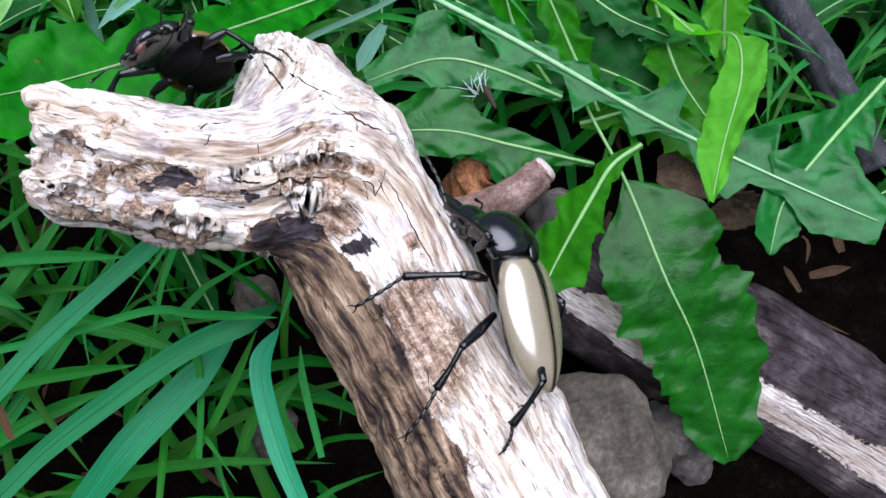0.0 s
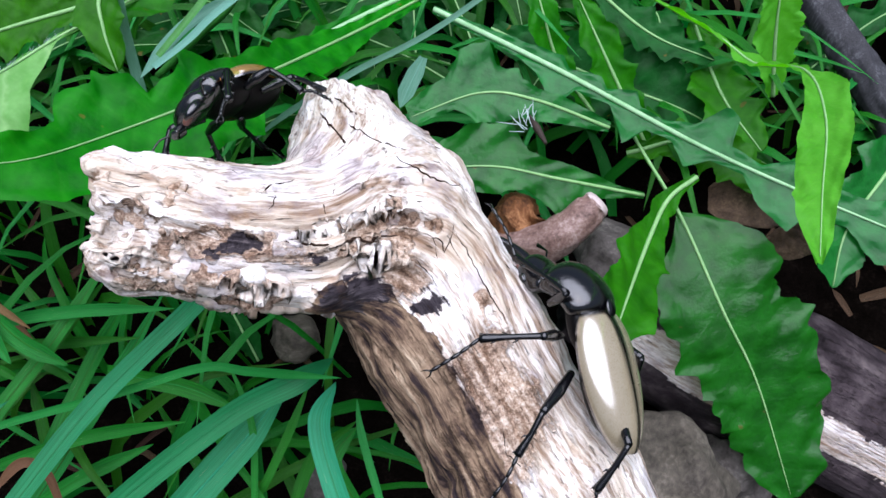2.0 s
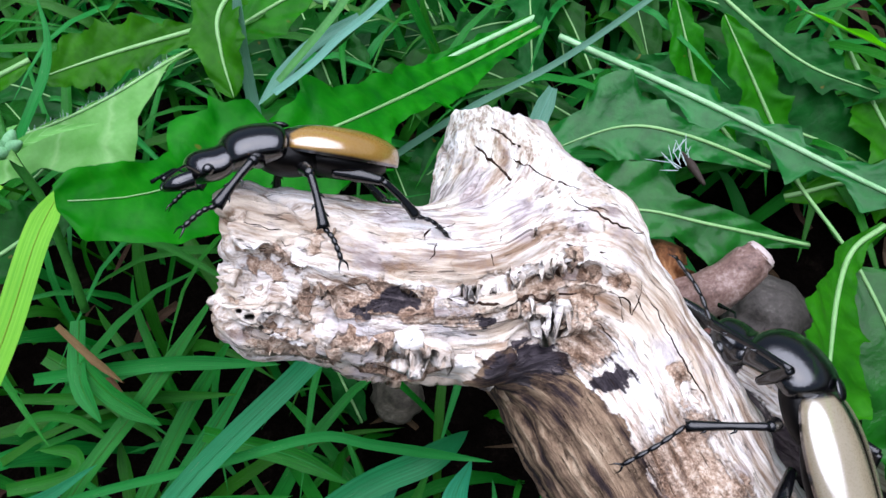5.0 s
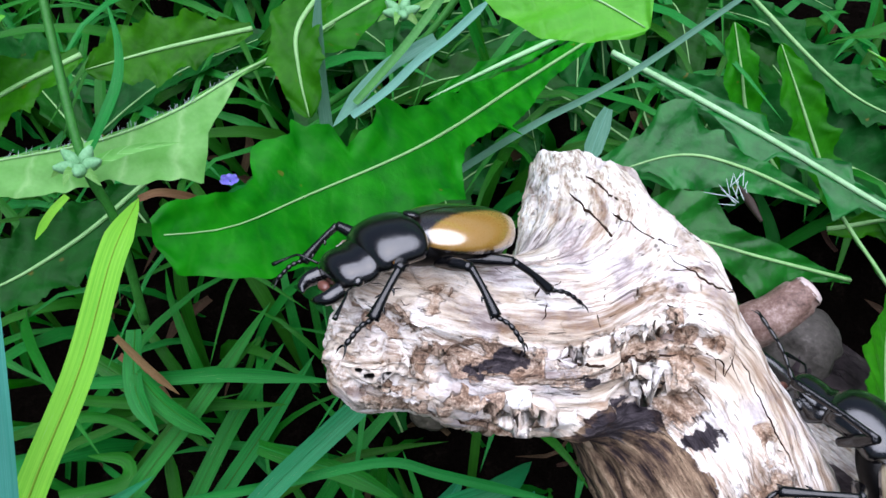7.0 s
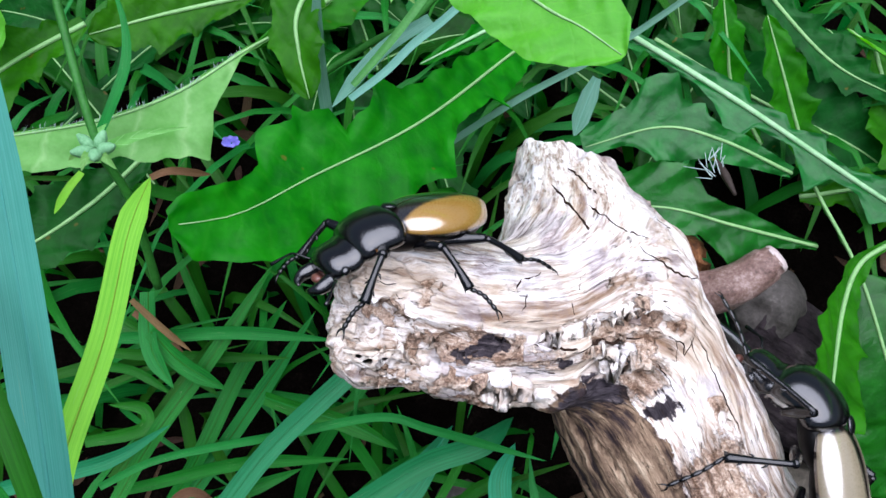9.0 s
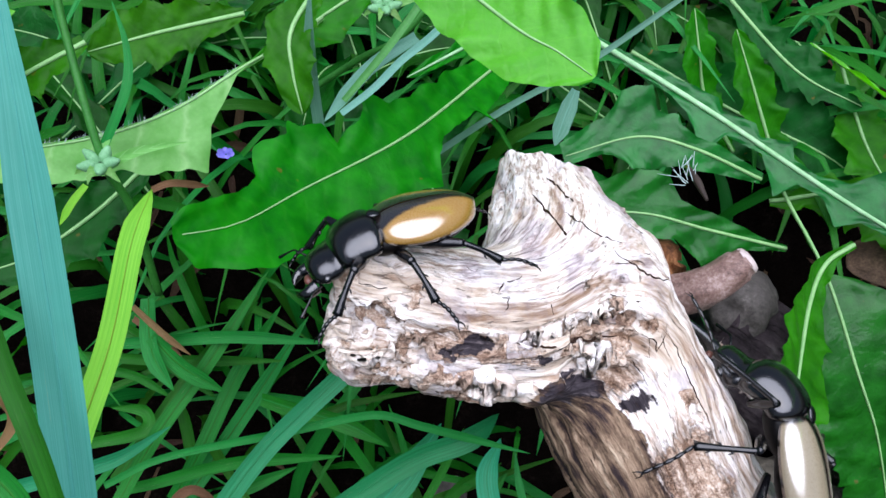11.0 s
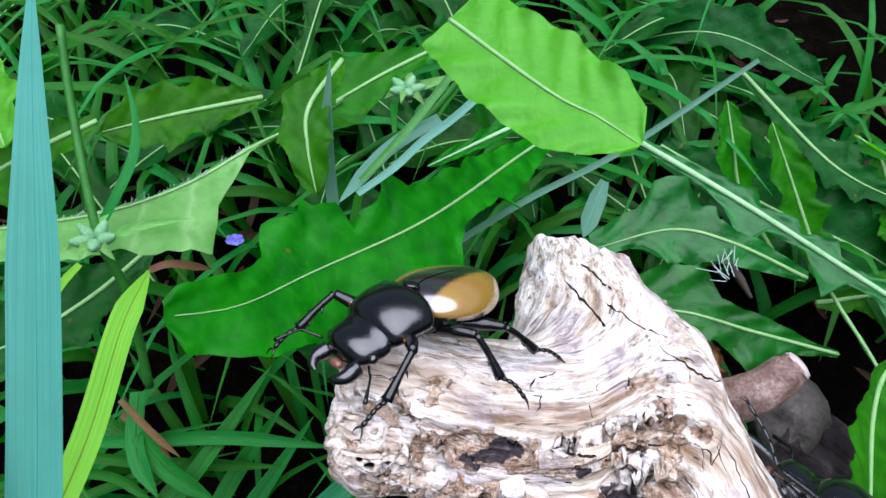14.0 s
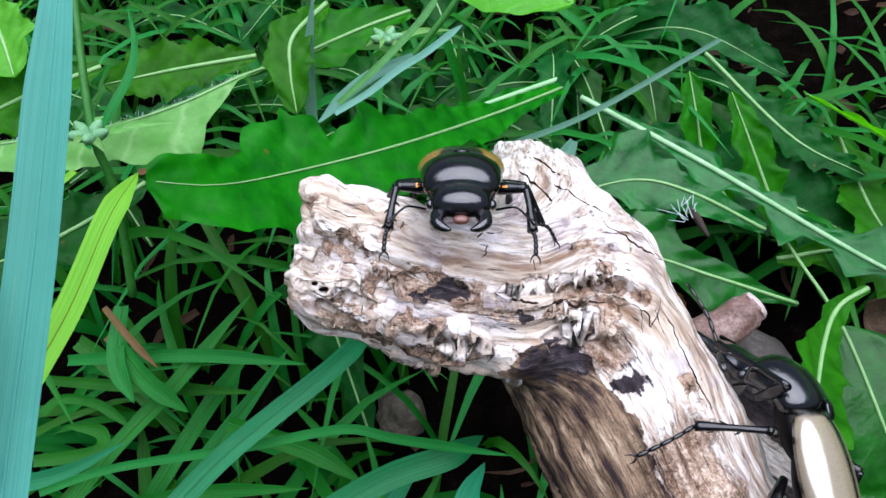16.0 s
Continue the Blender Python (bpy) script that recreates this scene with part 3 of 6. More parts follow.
GRAIN_LINE = [(-0.1090, 0.1380, 0.2178), (-0.0729, 0.1410, 0.1962), (-0.0371, 0.1535, 0.1797), (0.0141, 0.0816, 0.1244), (0.0487, 0.0284, 0.0880)]
SHELF = np.array((0.017, 0.834, 0.551))
FLANK = np.array((-0.848, -0.473, -0.074))
ORIGIN = np.array((0.0141, 0.0816, 0.1244))


M_SPLINTER = noisy_material("torn_fibre", [(0.32, (0.22, 0.14, 0.09)), (0.5, (0.55, 0.45, 0.36)), (0.7, (0.82, 0.76, 0.68))], 420, 0.8, 0.8, 0.001)

M_SPLIT = noisy_material("split_shadow", [(0.3, (0.012, 0.007, 0.005)), (0.7, (0.045, 0.026, 0.018))], 600, 0.9, 0.4, 0.0004, spec=0.05)


def carve(field, lo, step, cuts):
    """Takes tapered hollows out of a sampled solid, each within its own box."""
    for a, b, ra, rb in cuts:
        r = max(ra, rb) + 2 * step
        i0 = np.maximum(0, np.floor((np.minimum(a, b) - r - lo) / step)).astype(int)
        i1 = np.minimum(field.shape, np.ceil((np.maximum(a, b) + r - lo) / step).astype(int) + 1)
        if (i1 <= i0).any():
            continue
        g = np.stack(np.meshgrid(*[lo[k] + step * np.arange(i0[k], i1[k]) for k in range(3)], indexing="ij"), -1)
        p = g.reshape(-1, 3)
        d = (-cone_distance(p, a, b, ra, rb)[0] + 0.22 * max(ra, rb) * fast_noise(p * 450, 8)).reshape(g.shape[:3])
        box = field[i0[0]:i1[0], i0[1]:i1[1], i0[2]:i1[2]]
        np.maximum(box, d, out=box)
    return field


def fibre_grooves():
    """Long hollows that weather has eaten between the fibres: deep under the broken arm, fine along the trunk."""
    rng = np.random.default_rng(15)
    made = []
    for a, b, ra, rb, count, lo, hi, thick in ((GRAIN_LINE[0], GRAIN_LINE[1], 0.0165, 0.0205, 9, -1.45, 0.35, (0.0008, 0.0015)),
                                              (GRAIN_LINE[1], GRAIN_LINE[2], 0.0205, 0.026, 12, -1.3, 0.9, (0.0006, 0.0013)),
                                              (GRAIN_LINE[2], GRAIN_LINE[3], 0.0292, 0.030, 26, -1.2, 1.3, (0.0006, 0.0014))):
        a, b = np.array(a), np.array(b)
        ax = unit(b - a)
        front = unit(VIEW - ax * (VIEW @ ax))
        top = unit(SHELF - ax * (SHELF @ ax) - front * (SHELF @ front))
        L = np.linalg.norm(b - a)
        for k in range(count):
            u0 = rng.uniform(-0.1, 0.75)
            u1 = min(1.05, u0 + rng.uniform(0.25, 0.7))
            th = rng.uniform(lo, hi)
            r = rng.uniform(*thick)
            ends = []
            for u, t in ((u0, th), (u1, th + rng.uniform(-0.12, 0.12))):
                R = ra + (rb - ra) * u
                ends.append(a + ax * L * u + (front * math.cos(t) + top * math.sin(t)) * (R + r * 0.25))
            made.append((ends[0], ends[1], r, r * rng.uniform(0.3, 0.8)))
    for r, way in HOLLOWS + PITS:
        for a, b in zip(way[:-1], way[1:]):
            made.append((np.array(a) + VIEW * r * 0.15, np.array(b) + VIEW * r * 0.15, r, r * rng.uniform(0.7, 1.0)))
    return made


def make_branch():
    step = 0.00084
    lo = np.min([np.minimum(a, b) - max(r, q) for a, b, r, q in BOUGHS], axis=0) - 0.006
    hi = np.max([np.maximum(a, b) + max(r, q) for a, b, r, q in BOUGHS], axis=0) + 0.006
    shape = np.ceil((hi - lo) / step).astype(int) + 1
    field = np.empty(shape, np.float32)
    for ix in range(shape[0]):
        g = np.stack(np.meshgrid([lo[0] + ix * step], lo[1] + step * np.arange(shape[1]), lo[2] + step * np.arange(shape[2]), indexing="ij"), -1).reshape(-1, 3)
        d = np.stack([cone_distance(g, a, b, ra, rb)[0] for a, b, ra, rb in BOUGHS], 1)
        k = 0.0032
        m = -k * np.log(np.exp(-np.clip(d, -0.1, 0.3) / k).sum(1))
        field[ix] = m.reshape(shape[1], shape[2])
    field = carve(field, lo, step, CUTS + fibre_grooves())
    for ix in range(shape[0]):
        g = np.stack(np.meshgrid([lo[0] + ix * step], lo[1] + step * np.arange(shape[1]), lo[2] + step * np.arange(shape[2]), indexing="ij"), -1).reshape(-1, 3)
        m = field[ix].ravel()
        q = g - END_POINT
        jag = 0.0034 * fast_noise(g * 190, 3) + 0.0013 * fast_noise(g * 520, 4)
        m = np.maximum(m, q @ END_WAY + jag)
        q = g - TOP_POINT
        m = np.maximum(m, q @ TOP_WAY + 0.6 * jag)
        field[ix] = m.reshape(shape[1], shape[2])
    verts, quads = surface_nets(field, lo, step)
    # normals, before the fibres are raised
    fn = np.cross(verts[quads[:, 2]] - verts[quads[:, 0]], verts[quads[:, 3]] - verts[quads[:, 1]])
    vn = np.zeros_like(verts)
    for c in range(4):
        np.add.at(vn, quads[:, c], fn)
    vn = unit(vn)
    # grain: the fibres run along the broken arm and bend down into the trunk; the knob has its own
    chain = [np.asarray(c) for c in GRAIN_LINE]
    side = unit(np.cross(chain[1] - chain[0], [0.3, 0.4, 0.87]))
    dist, local, run = [], [], 0.0
    for a, b in zip(chain[:-1], chain[1:]):
        ax = unit(b - a)
        side = unit(side - ax * (side @ ax))
        v = verts - a
        dist.append(cone_distance(verts, a, b, 0.0, 0.0)[0])
        local.append(np.column_stack([(run + v @ ax) * 0.1, v @ side, v @ np.cross(ax, side)]))
        run += np.linalg.norm(b - a)
    a, b, ra, rb = BOUGHS[4]
    ax = unit(b - a)
    side = unit(np.cross(ax, [0.3, 0.4, 0.87]))
    dist.append(cone_distance(verts, a, b, 0.0, 0.0)[0] + 0.004)
    local.append(np.column_stack([((verts - a) @ ax) * 0.1, (verts - a) @ side, (verts - a) @ np.cross(ax, side)]))
    w = np.exp(-(np.array(dist) - np.min(dist, axis=0)) / 0.006)
    w /= w.sum(0)
    grain = sum(wi[:, None] * li for wi, li in zip(w, local))
    ridge = 1 - np.abs(octaves(grain * 150, 5, 3))
    crack = np.clip((np.abs(octaves(grain * 95, 31, 2)) - 0.035) / 0.05, 0, 1)
    lumps = octaves(verts * 55, 11, 4)
    crumble = octaves(grain * np.array([1.4, 1, 1]) * 230, 23, 3)
    warped = verts + 0.004 * np.column_stack([octaves(verts * 130, 61 + q, 3) for q in range(3)])
    # rot: hollows of the broken end, pit at the elbow, crumbly patch on the trunk
    rot = np.zeros(len(verts))
    for c, r in ROT:
        rot = np.maximum(rot, np.clip(1.35 - np.linalg.norm(verts - c, axis=1) / r + 0.35 * lumps, 0, 1))
    # hollows browned inside: rot colour that also stands for their shade
    for r, way in HOLLOWS + PITS:
        for a, b in zip(way[:-1], way[1:]):
            rot = np.maximum(rot, np.clip(1.55 - cone_distance(warped, np.array(a), np.array(b), 0.0, 0.0)[0] / (1.15 * r), 0, 0.9))
    bark = np.zeros(len(verts))
    stain = np.zeros(len(verts))
    weather = np.zeros(len(verts))
    for c, r in SADDLE:
        weather = np.maximum(weather, np.clip(1.2 - np.linalg.norm(warped - c, axis=1) / r, 0, 1))
    for c, r in BARK_AND_HOLLOW:
        stain = np.maximum(stain, np.clip(1.3 - np.linalg.norm(warped - c, axis=1) / r, 0, 1))
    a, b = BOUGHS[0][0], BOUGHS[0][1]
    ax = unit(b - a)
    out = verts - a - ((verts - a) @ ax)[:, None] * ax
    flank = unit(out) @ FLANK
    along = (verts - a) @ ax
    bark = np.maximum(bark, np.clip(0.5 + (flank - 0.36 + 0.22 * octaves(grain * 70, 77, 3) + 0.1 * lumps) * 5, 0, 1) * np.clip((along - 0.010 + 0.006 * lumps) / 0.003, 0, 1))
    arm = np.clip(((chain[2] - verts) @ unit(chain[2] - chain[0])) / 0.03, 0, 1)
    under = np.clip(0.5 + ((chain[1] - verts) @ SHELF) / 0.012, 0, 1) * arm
    # brown rot below the ledge, with the shade there put into its colour
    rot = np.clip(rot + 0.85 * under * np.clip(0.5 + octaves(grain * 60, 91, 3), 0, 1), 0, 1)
    ledge = octaves(grain * 48, 51, 3) * 2.6
    ledge = (np.floor(ledge) + np.clip((ledge % 1.0) * 6 - 5, 0, 1)) / 2.6
    h = 0.0016 * lumps + 0.0011 * (ridge - 0.6) + rot * (-0.0008 + 0.0012 * crumble) - 0.0017 * (1 - crack) + 0.0007 * bark
    h += (0.0010 + 0.0034 * under) * ledge * (1 - bark)
    verts = verts + vn * h[:, None]
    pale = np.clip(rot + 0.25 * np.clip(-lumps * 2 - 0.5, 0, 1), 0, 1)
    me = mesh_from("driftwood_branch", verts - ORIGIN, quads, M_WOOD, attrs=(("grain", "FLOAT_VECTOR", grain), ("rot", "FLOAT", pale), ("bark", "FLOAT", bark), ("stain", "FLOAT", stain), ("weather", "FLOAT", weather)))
    ob = new("driftwood_branch", me)
    ob.location = ORIGIN
    tagged(ob, "pale weathered driftwood branch with a broken end and dark bark patches", "wood")
    # torn fibres standing out of the broken end
    rng = np.random.default_rng(12)
    up = unit(np.cross(END_WAY, [0.2, 0.9, 0.3]))
    across = np.cross(END_WAY, up)
    for k in range(12):
        a, r = rng.uniform(0, 6.28), rng.uniform(0.008, 0.0155)
        p = END_POINT + (up * math.cos(a) + across * math.sin(a)) * r - END_WAY * 0.004 - ORIGIN
        L = rng.uniform(0.003, 0.0045)
        skew = (up * rng.uniform(-1, 1) + across * rng.uniform(-1, 1)) * L * 0.12
        v, f = tube([p, p + END_WAY * L * 0.6 + skew * 0.4, p + END_WAY * L + skew], [rng.uniform(0.0007, 0.0017), rng.uniform(0.0005, 0.001), 0.0002], 8, 7, wobble=0.5)
        part("splinter", mesh_from("splinter", v, f, M_SPLINTER), ob)
    # dark splits: those across the arm and elbow, then short ones along the fibres
    fn = np.cross(verts[quads[:, 2]] - verts[quads[:, 0]], verts[quads[:, 3]] - verts[quads[:, 1]])
    vn = np.zeros_like(verts)
    for c in range(4):
        np.add.at(vn, quads[:, c], fn)
    vn = unit(vn)

    def split(way, half):
        line, length = smooth_path(way, max(6, int(np.linalg.norm(np.diff(np.array(way), axis=0), axis=1).sum() / 0.0011)))
        spot = []
        box = np.flatnonzero(((verts > line.min(0) - 0.003) & (verts < line.max(0) + 0.003)).all(1))
        if not len(box):
            return
        near_verts = verts[box]
        for p in line + rng.normal(0, 0.00015, line.shape):
            i = int(box[((near_verts - p) ** 2).sum(1).argmin()])
            off = p - verts[i]
            spot.append(verts[i] + off - vn[i] * (off @ vn[i]) - vn[i] * half * 0.45 - ORIGIN)
        radii = half * rng.uniform(0.55, 1.15, 9)
        radii[0], radii[-1] = half * 0.25, half * 0.15
        # near-black tube standing in for the shade inside the split
        v, f = tube(spot, list(radii), len(spot) * 2, 6)
        part("split", mesh_from("split", v, f, M_SPLIT), ob, "dark tube for the shade in a wood split")

    for half, way in SPLITS + LONG_SPLITS:
        split(way, half)
    front = np.flatnonzero((vn @ VIEW > 0.35) & (bark < 0.3))
    for k in range(46):
        p = verts[rng.choice(front)].copy()
        near = min(range(4), key=lambda c: cone_distance(p[None], chain[c], chain[c + 1], 0.0, 0.0)[0][0])
        ax = unit(chain[near + 1] - chain[near])
        way, L = [p], rng.uniform(0.004, 0.014)
        for q in range(3):
            way.append(way[-1] + ax * L / 3 + rng.normal(0, 0.0007, 3))
        split(way, rng.uniform(0.00012, 0.00026))
    return ob


branch = make_branch()


# ---- other wood, stones, litter ----
def rough_log(name, points, radii, label, material, category="wood", seed=0, sides=28, n=70, dents=0.16, strip=None):
    line, length = smooth_path(points, n)
    r = np.interp(np.linspace(0, 1, n), np.linspace(0, 1, len(radii)), radii)
    tan = unit(np.gradient(line, axis=0))
    side = unit(np.cross(tan, [0.3, 0.25, 0.92]))
    up = np.cross(side, tan)
    verts, grain, bark = [], [], []
    for i in range(n):
        for k in range(sides):
            a = 2 * math.pi * k / sides
            dirn = math.cos(a) * side[i] + math.sin(a) * up[i]
            q = Vector((math.cos(a) * 2.2, math.sin(a) * 2.2, i / n * length / max(radii) * 0.6 + seed * 5))
            f = 1 + dents * noise.noise(q) + dents * 0.5 * noise.noise(Vector((q.x * 3, q.y * 3, q.z * 0.8))) + 0.04 * noise.noise(Vector((q.x * 8, q.y * 8, q.z * 3)))
            end = 1.0 if 2 < i < n - 3 else 0.86
            verts.append(line[i] + dirn * r[i] * f * end)
            grain.append((i / n * length * 0.1, r[i] * math.cos(a), r[i] * math.sin(a)))
            if strip:
                c = float(dirn @ SHELF) + 0.28 * noise.noise(q * 0.9) + 0.15 * noise.noise(q * 3)
                bark.append(1.0 - min(1.0, max(0.0, min(c - strip[0], strip[1] - c) * 9)))
    faces = [(i * sides + k, i * sides + (k + 1) % sides, (i + 1) * sides + (k + 1) % sides, (i + 1) * sides + k) for i in range(n - 1) for k in range(sides)]
    faces += [tuple(range(sides - 1, -1, -1)), tuple(range((n - 1) * sides, n * sides))]
    o = line[n // 2]
    attrs = (("grain", "FLOAT_VECTOR", grain), ("bark", "FLOAT", bark), ("rot", "FLOAT", [0.35] * len(bark)), ("stain", "FLOAT", [0.0] * len(bark)), ("weather", "FLOAT", [0.55] * len(bark))) if strip else ()
    ob = new(name, mesh_from(name, np.array(verts) - o, faces, material, attrs=attrs))
    ob.location = o
    return tagged(ob, label, category)


def stone(centre, size, label, seed=0, material=None):
    bm = bmesh.new()
    bmesh.ops.create_icosphere(bm, subdivisions=4, radius=1)
    for v in bm.verts:
        c = v.co * 1.3 + Vector((seed * 3.7, seed, 0))
        v.co *= 1 + 0.28 * noise.noise(c) + 0.12 * noise.noise(c * 2.5) + 0.03 * noise.noise(c * 9)
        v.co = Vector((v.co.x * size[0], v.co.y * size[1], v.co.z * size[2]))
    for f in bm.faces:
        f.smooth = True
    me = bpy.data.meshes.new("stone")
    bm.to_mesh(me)
    bm.free()
    me.materials.append(material or M_STONE)
    ob = new("stone", me)
    ob.location = centre
    ob.rotation_euler = (0.2 * seed, 0.1, 0.7 * seed)
    return tagged(ob, label, "stone", "stones on the soil")


M_BUD = noisy_material("pale_bud", [(0.3, (0.08, 0.24, 0.09)), (0.7, (0.2, 0.42, 0.22))], 150, 0.6, 0.3, 0.0006)
M_STEM = noisy_material("green_stem", [(0.3, (0.012, 0.10, 0.01)), (0.7, (0.04, 0.2, 0.03))], 150, 0.5, 0.3, 0.0006)
M_PETAL = noisy_material("violet_petal", [(0.3, (0.12, 0.10, 0.5)), (0.7, (0.3, 0.28, 0.8))], 200, 0.6, 0.2, 0.0004)
M_FLUFF = noisy_material("white_fluff", [(0.3, (0.25, 0.33, 0.32)), (0.7, (0.45, 0.55, 0.53))], 300, 0.8, 0.1, 0.0003)
M_CUT = noisy_material("cut_wood", [(0.3, (0.25, 0.18, 0.16)), (0.55, (0.48, 0.4, 0.38)), (0.75, (0.65, 0.58, 0.56))], 260, 0.7, 0.4, 0.0006)
M_SEED = noisy_material("dark_seed", [(0.3, (0.01, 0.006, 0.004)), (0.7, (0.04, 0.027, 0.02))], 300, 0.7, 0.5, 0.0005)


def bud_stem(points, bud):
    """A thin stalk with a cluster of closed buds and small pointed leaves in its fork."""
    o = np.array(bud)
    thing = tagged(new("bud_stalk", None), "thin green stalk with a closed bud cluster", "plant", "bud stalks")
    thing.location = o
    line = [np.array(p) - o for p in points]
    part("stalk", mesh_from("stalk", *tube(line, [0.0016, 0.0014, 0.0012], 30, 8), M_STEM), thing)
    rng = np.random.default_rng(3)
    for k in range(5):
        a = k * 1.256
        d = np.array([math.cos(a), math.sin(a) * 0.8, 0.5])
        v, f = tube([d * 0.001, d * 0.0035, d * 0.0055, d * 0.007], [0.0012, 0.0021, 0.0017, 0.0006], 10, 8)
        part("bud", mesh_from("bud", v, f, M_BUD), thing)
    for k in range(6):
        a = k * 1.05 + 0.4
        d = np.array([math.cos(a), math.sin(a), 0.25 * math.sin(k * 2.0)])
        L = 0.009 if k else 0.028
        v, f, uv = blade_geometry([d * 0.001, d * L * 0.5 + np.array([0, 0, 0.002]), d * L], 0.0019, n=12, tip=0.8)
        part("bract", mesh_from("bract", v, f, M_LEAF_UNDER, uvs=uv), thing, "small pointed pale leaf")
    return thing


def petals(centre):
    thing = tagged(new("flower", None), "small violet wild flower deep in grass", "flower")
    thing.location = centre
    for k in range(7):
        a = k * 0.9
        d = np.array([math.cos(a), math.sin(a) * 0.7, 0.4])
        v, f, uv = blade_geometry([d * 0.0005, d * 0.002, d * 0.0045], 0.0014, n=8, tip=0.25)
        part("petal", mesh_from("petal", v, f, M_PETAL, uvs=uv), thing)
    return thing


def dead_leaf(points, width, label):
    line, length = smooth_path(points, 40)
    side, tan = facing(line, UPWARD)
    up = unit(np.cross(side, tan))
    verts = []
    for i in range(40):
        s = i / 39
        w = width * math.sin(math.pi * min(1, 0.08 + s * 0.9)) ** 0.6
        for k in range(-6, 7):
            f = k / 6
            curl = 0.35 * width * f * f + 0.0012 * noise.noise((s * 9, f * 3, 1.0)) * 2
            verts.append(line[i] + side[i] * f * w + up[i] * curl)
    faces = [(i * 13 + k, i * 13 + k + 1, (i + 1) * 13 + k + 1, (i + 1) * 13 + k) for i in range(39) for k in range(12)]
    ob = new("dead_leaf", mesh_from("dead_leaf", np.array(verts) - line[0], faces, M_LITTER))
    ob.location = line[0]
    mod = ob.modifiers.new("thickness", "SOLIDIFY")
    mod.thickness = 0.0006
    return tagged(ob, label, "dead leaf")


def cut_face(behind, centre):
    """The pale end of the root stub, a slightly domed disc on it."""
    way = unit(np.array(centre) - np.array(behind))
    side = unit(np.cross(way, [0, 0, 1.0]))
    up = np.cross(side, way)
    verts, faces = [np.array(way) * 0.0012], []
    for ring, (r, h) in enumerate(((0.003, 0.001), (0.0055, 0.0002), (0.0064, -0.0016))):
        for k in range(18):
            a = k * math.pi / 9
            f = 1 + 0.12 * noise.noise((math.cos(a) * 2, math.sin(a) * 2, 4.0))
            verts.append((side * math.cos(a) + up * math.sin(a)) * r * f + way * h)
    faces += [(0, 1 + k, 1 + (k + 1) % 18) for k in range(18)]
    for ring in range(2):
        faces += [(1 + ring * 18 + k, 1 + (ring + 1) * 18 + k, 1 + (ring + 1) * 18 + (k + 1) % 18, 1 + ring * 18 + (k + 1) % 18) for k in range(18)]
    root = bpy.data.objects["root_stub"]
    ob = part("cut_face", mesh_from("cut_face", np.array(verts) + np.array(centre) - np.array(root.location), faces, M_CUT), root, "pale grey pink cut end")
    return ob


def seed_fluff(centre):
    """A spent seed head: dark husk and white hairs caught on a leaf."""
    thing = tagged(new("seed_fluff", None), "white seed hairs and dark husk on a leaf", "seed")
    thing.location = centre
    rng = np.random.default_rng(8)
    part("husk", mesh_from("husk", *tube([(0.001, 0.004, 0), (0.003, -0.002, 0.001), (0.007, -0.012, 0)], [0.0008, 0.0018, 0.0007], 12, 7), M_SEED), thing)
    vs, fs = [], []
    for k in range(16):
        a = rng.uniform(0.6, 3.4)
        d = np.array([math.cos(a), math.sin(a), rng.uniform(0, 0.5)]) * rng.uniform(0.004, 0.011)
        o = np.array([rng.uniform(-0.004, 0.004), rng.uniform(-0.006, 0.005), 0.001])
        v, f = tube([o, o + d * 0.5, o + d], [0.00022, 0.0002, 0.0001], 5, 4)
        fs += [tuple(q + len(vs) for q in g) for g in f]
        vs += v
    part("hairs", mesh_from("hairs", vs, fs, M_FLUFF), thing, "fine white seed hairs")
    return thing


rough_log("fallen_log", [(0.0433, 0.2058, 0.0532), (0.0981, 0.1824, 0.0279), (0.1558, 0.1678, 0.0046), (0.2216, 0.1392, -0.0225), (0.3852, 0.0752, -0.1123)], [0.03, 0.037, 0.04, 0.042, 0.043], "fallen log with dark bark and bare pale wood", M_LOG, seed=2, strip=(-0.5, -0.02))
rough_log("grey_stick", [(0.1641, 0.3608, 0.1198), (0.1825, 0.3229, 0.1054), (0.1969, 0.2973, 0.0935), (0.2187, 0.2479, 0.0712)], [0.008, 0.0095, 0.0092, 0.009], "grey dead stick lying among leaves", M_GREYWOOD, seed=5)
rough_log("root_stub", [(-0.0024, 0.1987, 0.0962), (0.0175, 0.1983, 0.1029), (0.0293, 0.2003, 0.1106), (0.0430, 0.2087, 0.1200)], [0.009, 0.0095, 0.0085, 0.0068], "reddish brown root stub with a cut end", M_ROOT, seed=6, n=40)
rough_log("rotten_stump", [(0.0097, 0.2088, 0.0900), (0.0095, 0.2156, 0.1029), (0.0121, 0.2213, 0.1101)], [0.013, 0.011, 0.006], "rust-brown rotten wood beside the root", M_RUST, seed=7, n=40, dents=0.4)
stone((0.0573, 0.2124, 0.0686), (0.018, 0.02, 0.014), "grey brown stone beside the root", 1, M_STONE)
stone((-0.0805, 0.1123, 0.0444), (0.013, 0.01, 0.008), "pale grey stone among the grass", 2, M_STONE)
stone((-0.1038, 0.1867, 0.0412), (0.013, 0.012, 0.01), "dark stone behind the grass", 3, M_GREYSTONE)
stone((0.0654, 0.1107, 0.0416), (0.034, 0.04, 0.03), "large grey brown stone under the branch", 4, M_GREYSTONE)
stone((0.1086, 0.1274, 0.0112), (0.016, 0.018, 0.012), "grey stone beside the log", 8, M_STONE)
stone((0.1212, 0.1176, -0.0022), (0.012, 0.012, 0.01), "small pale stone beside the log", 5, M_STONE)
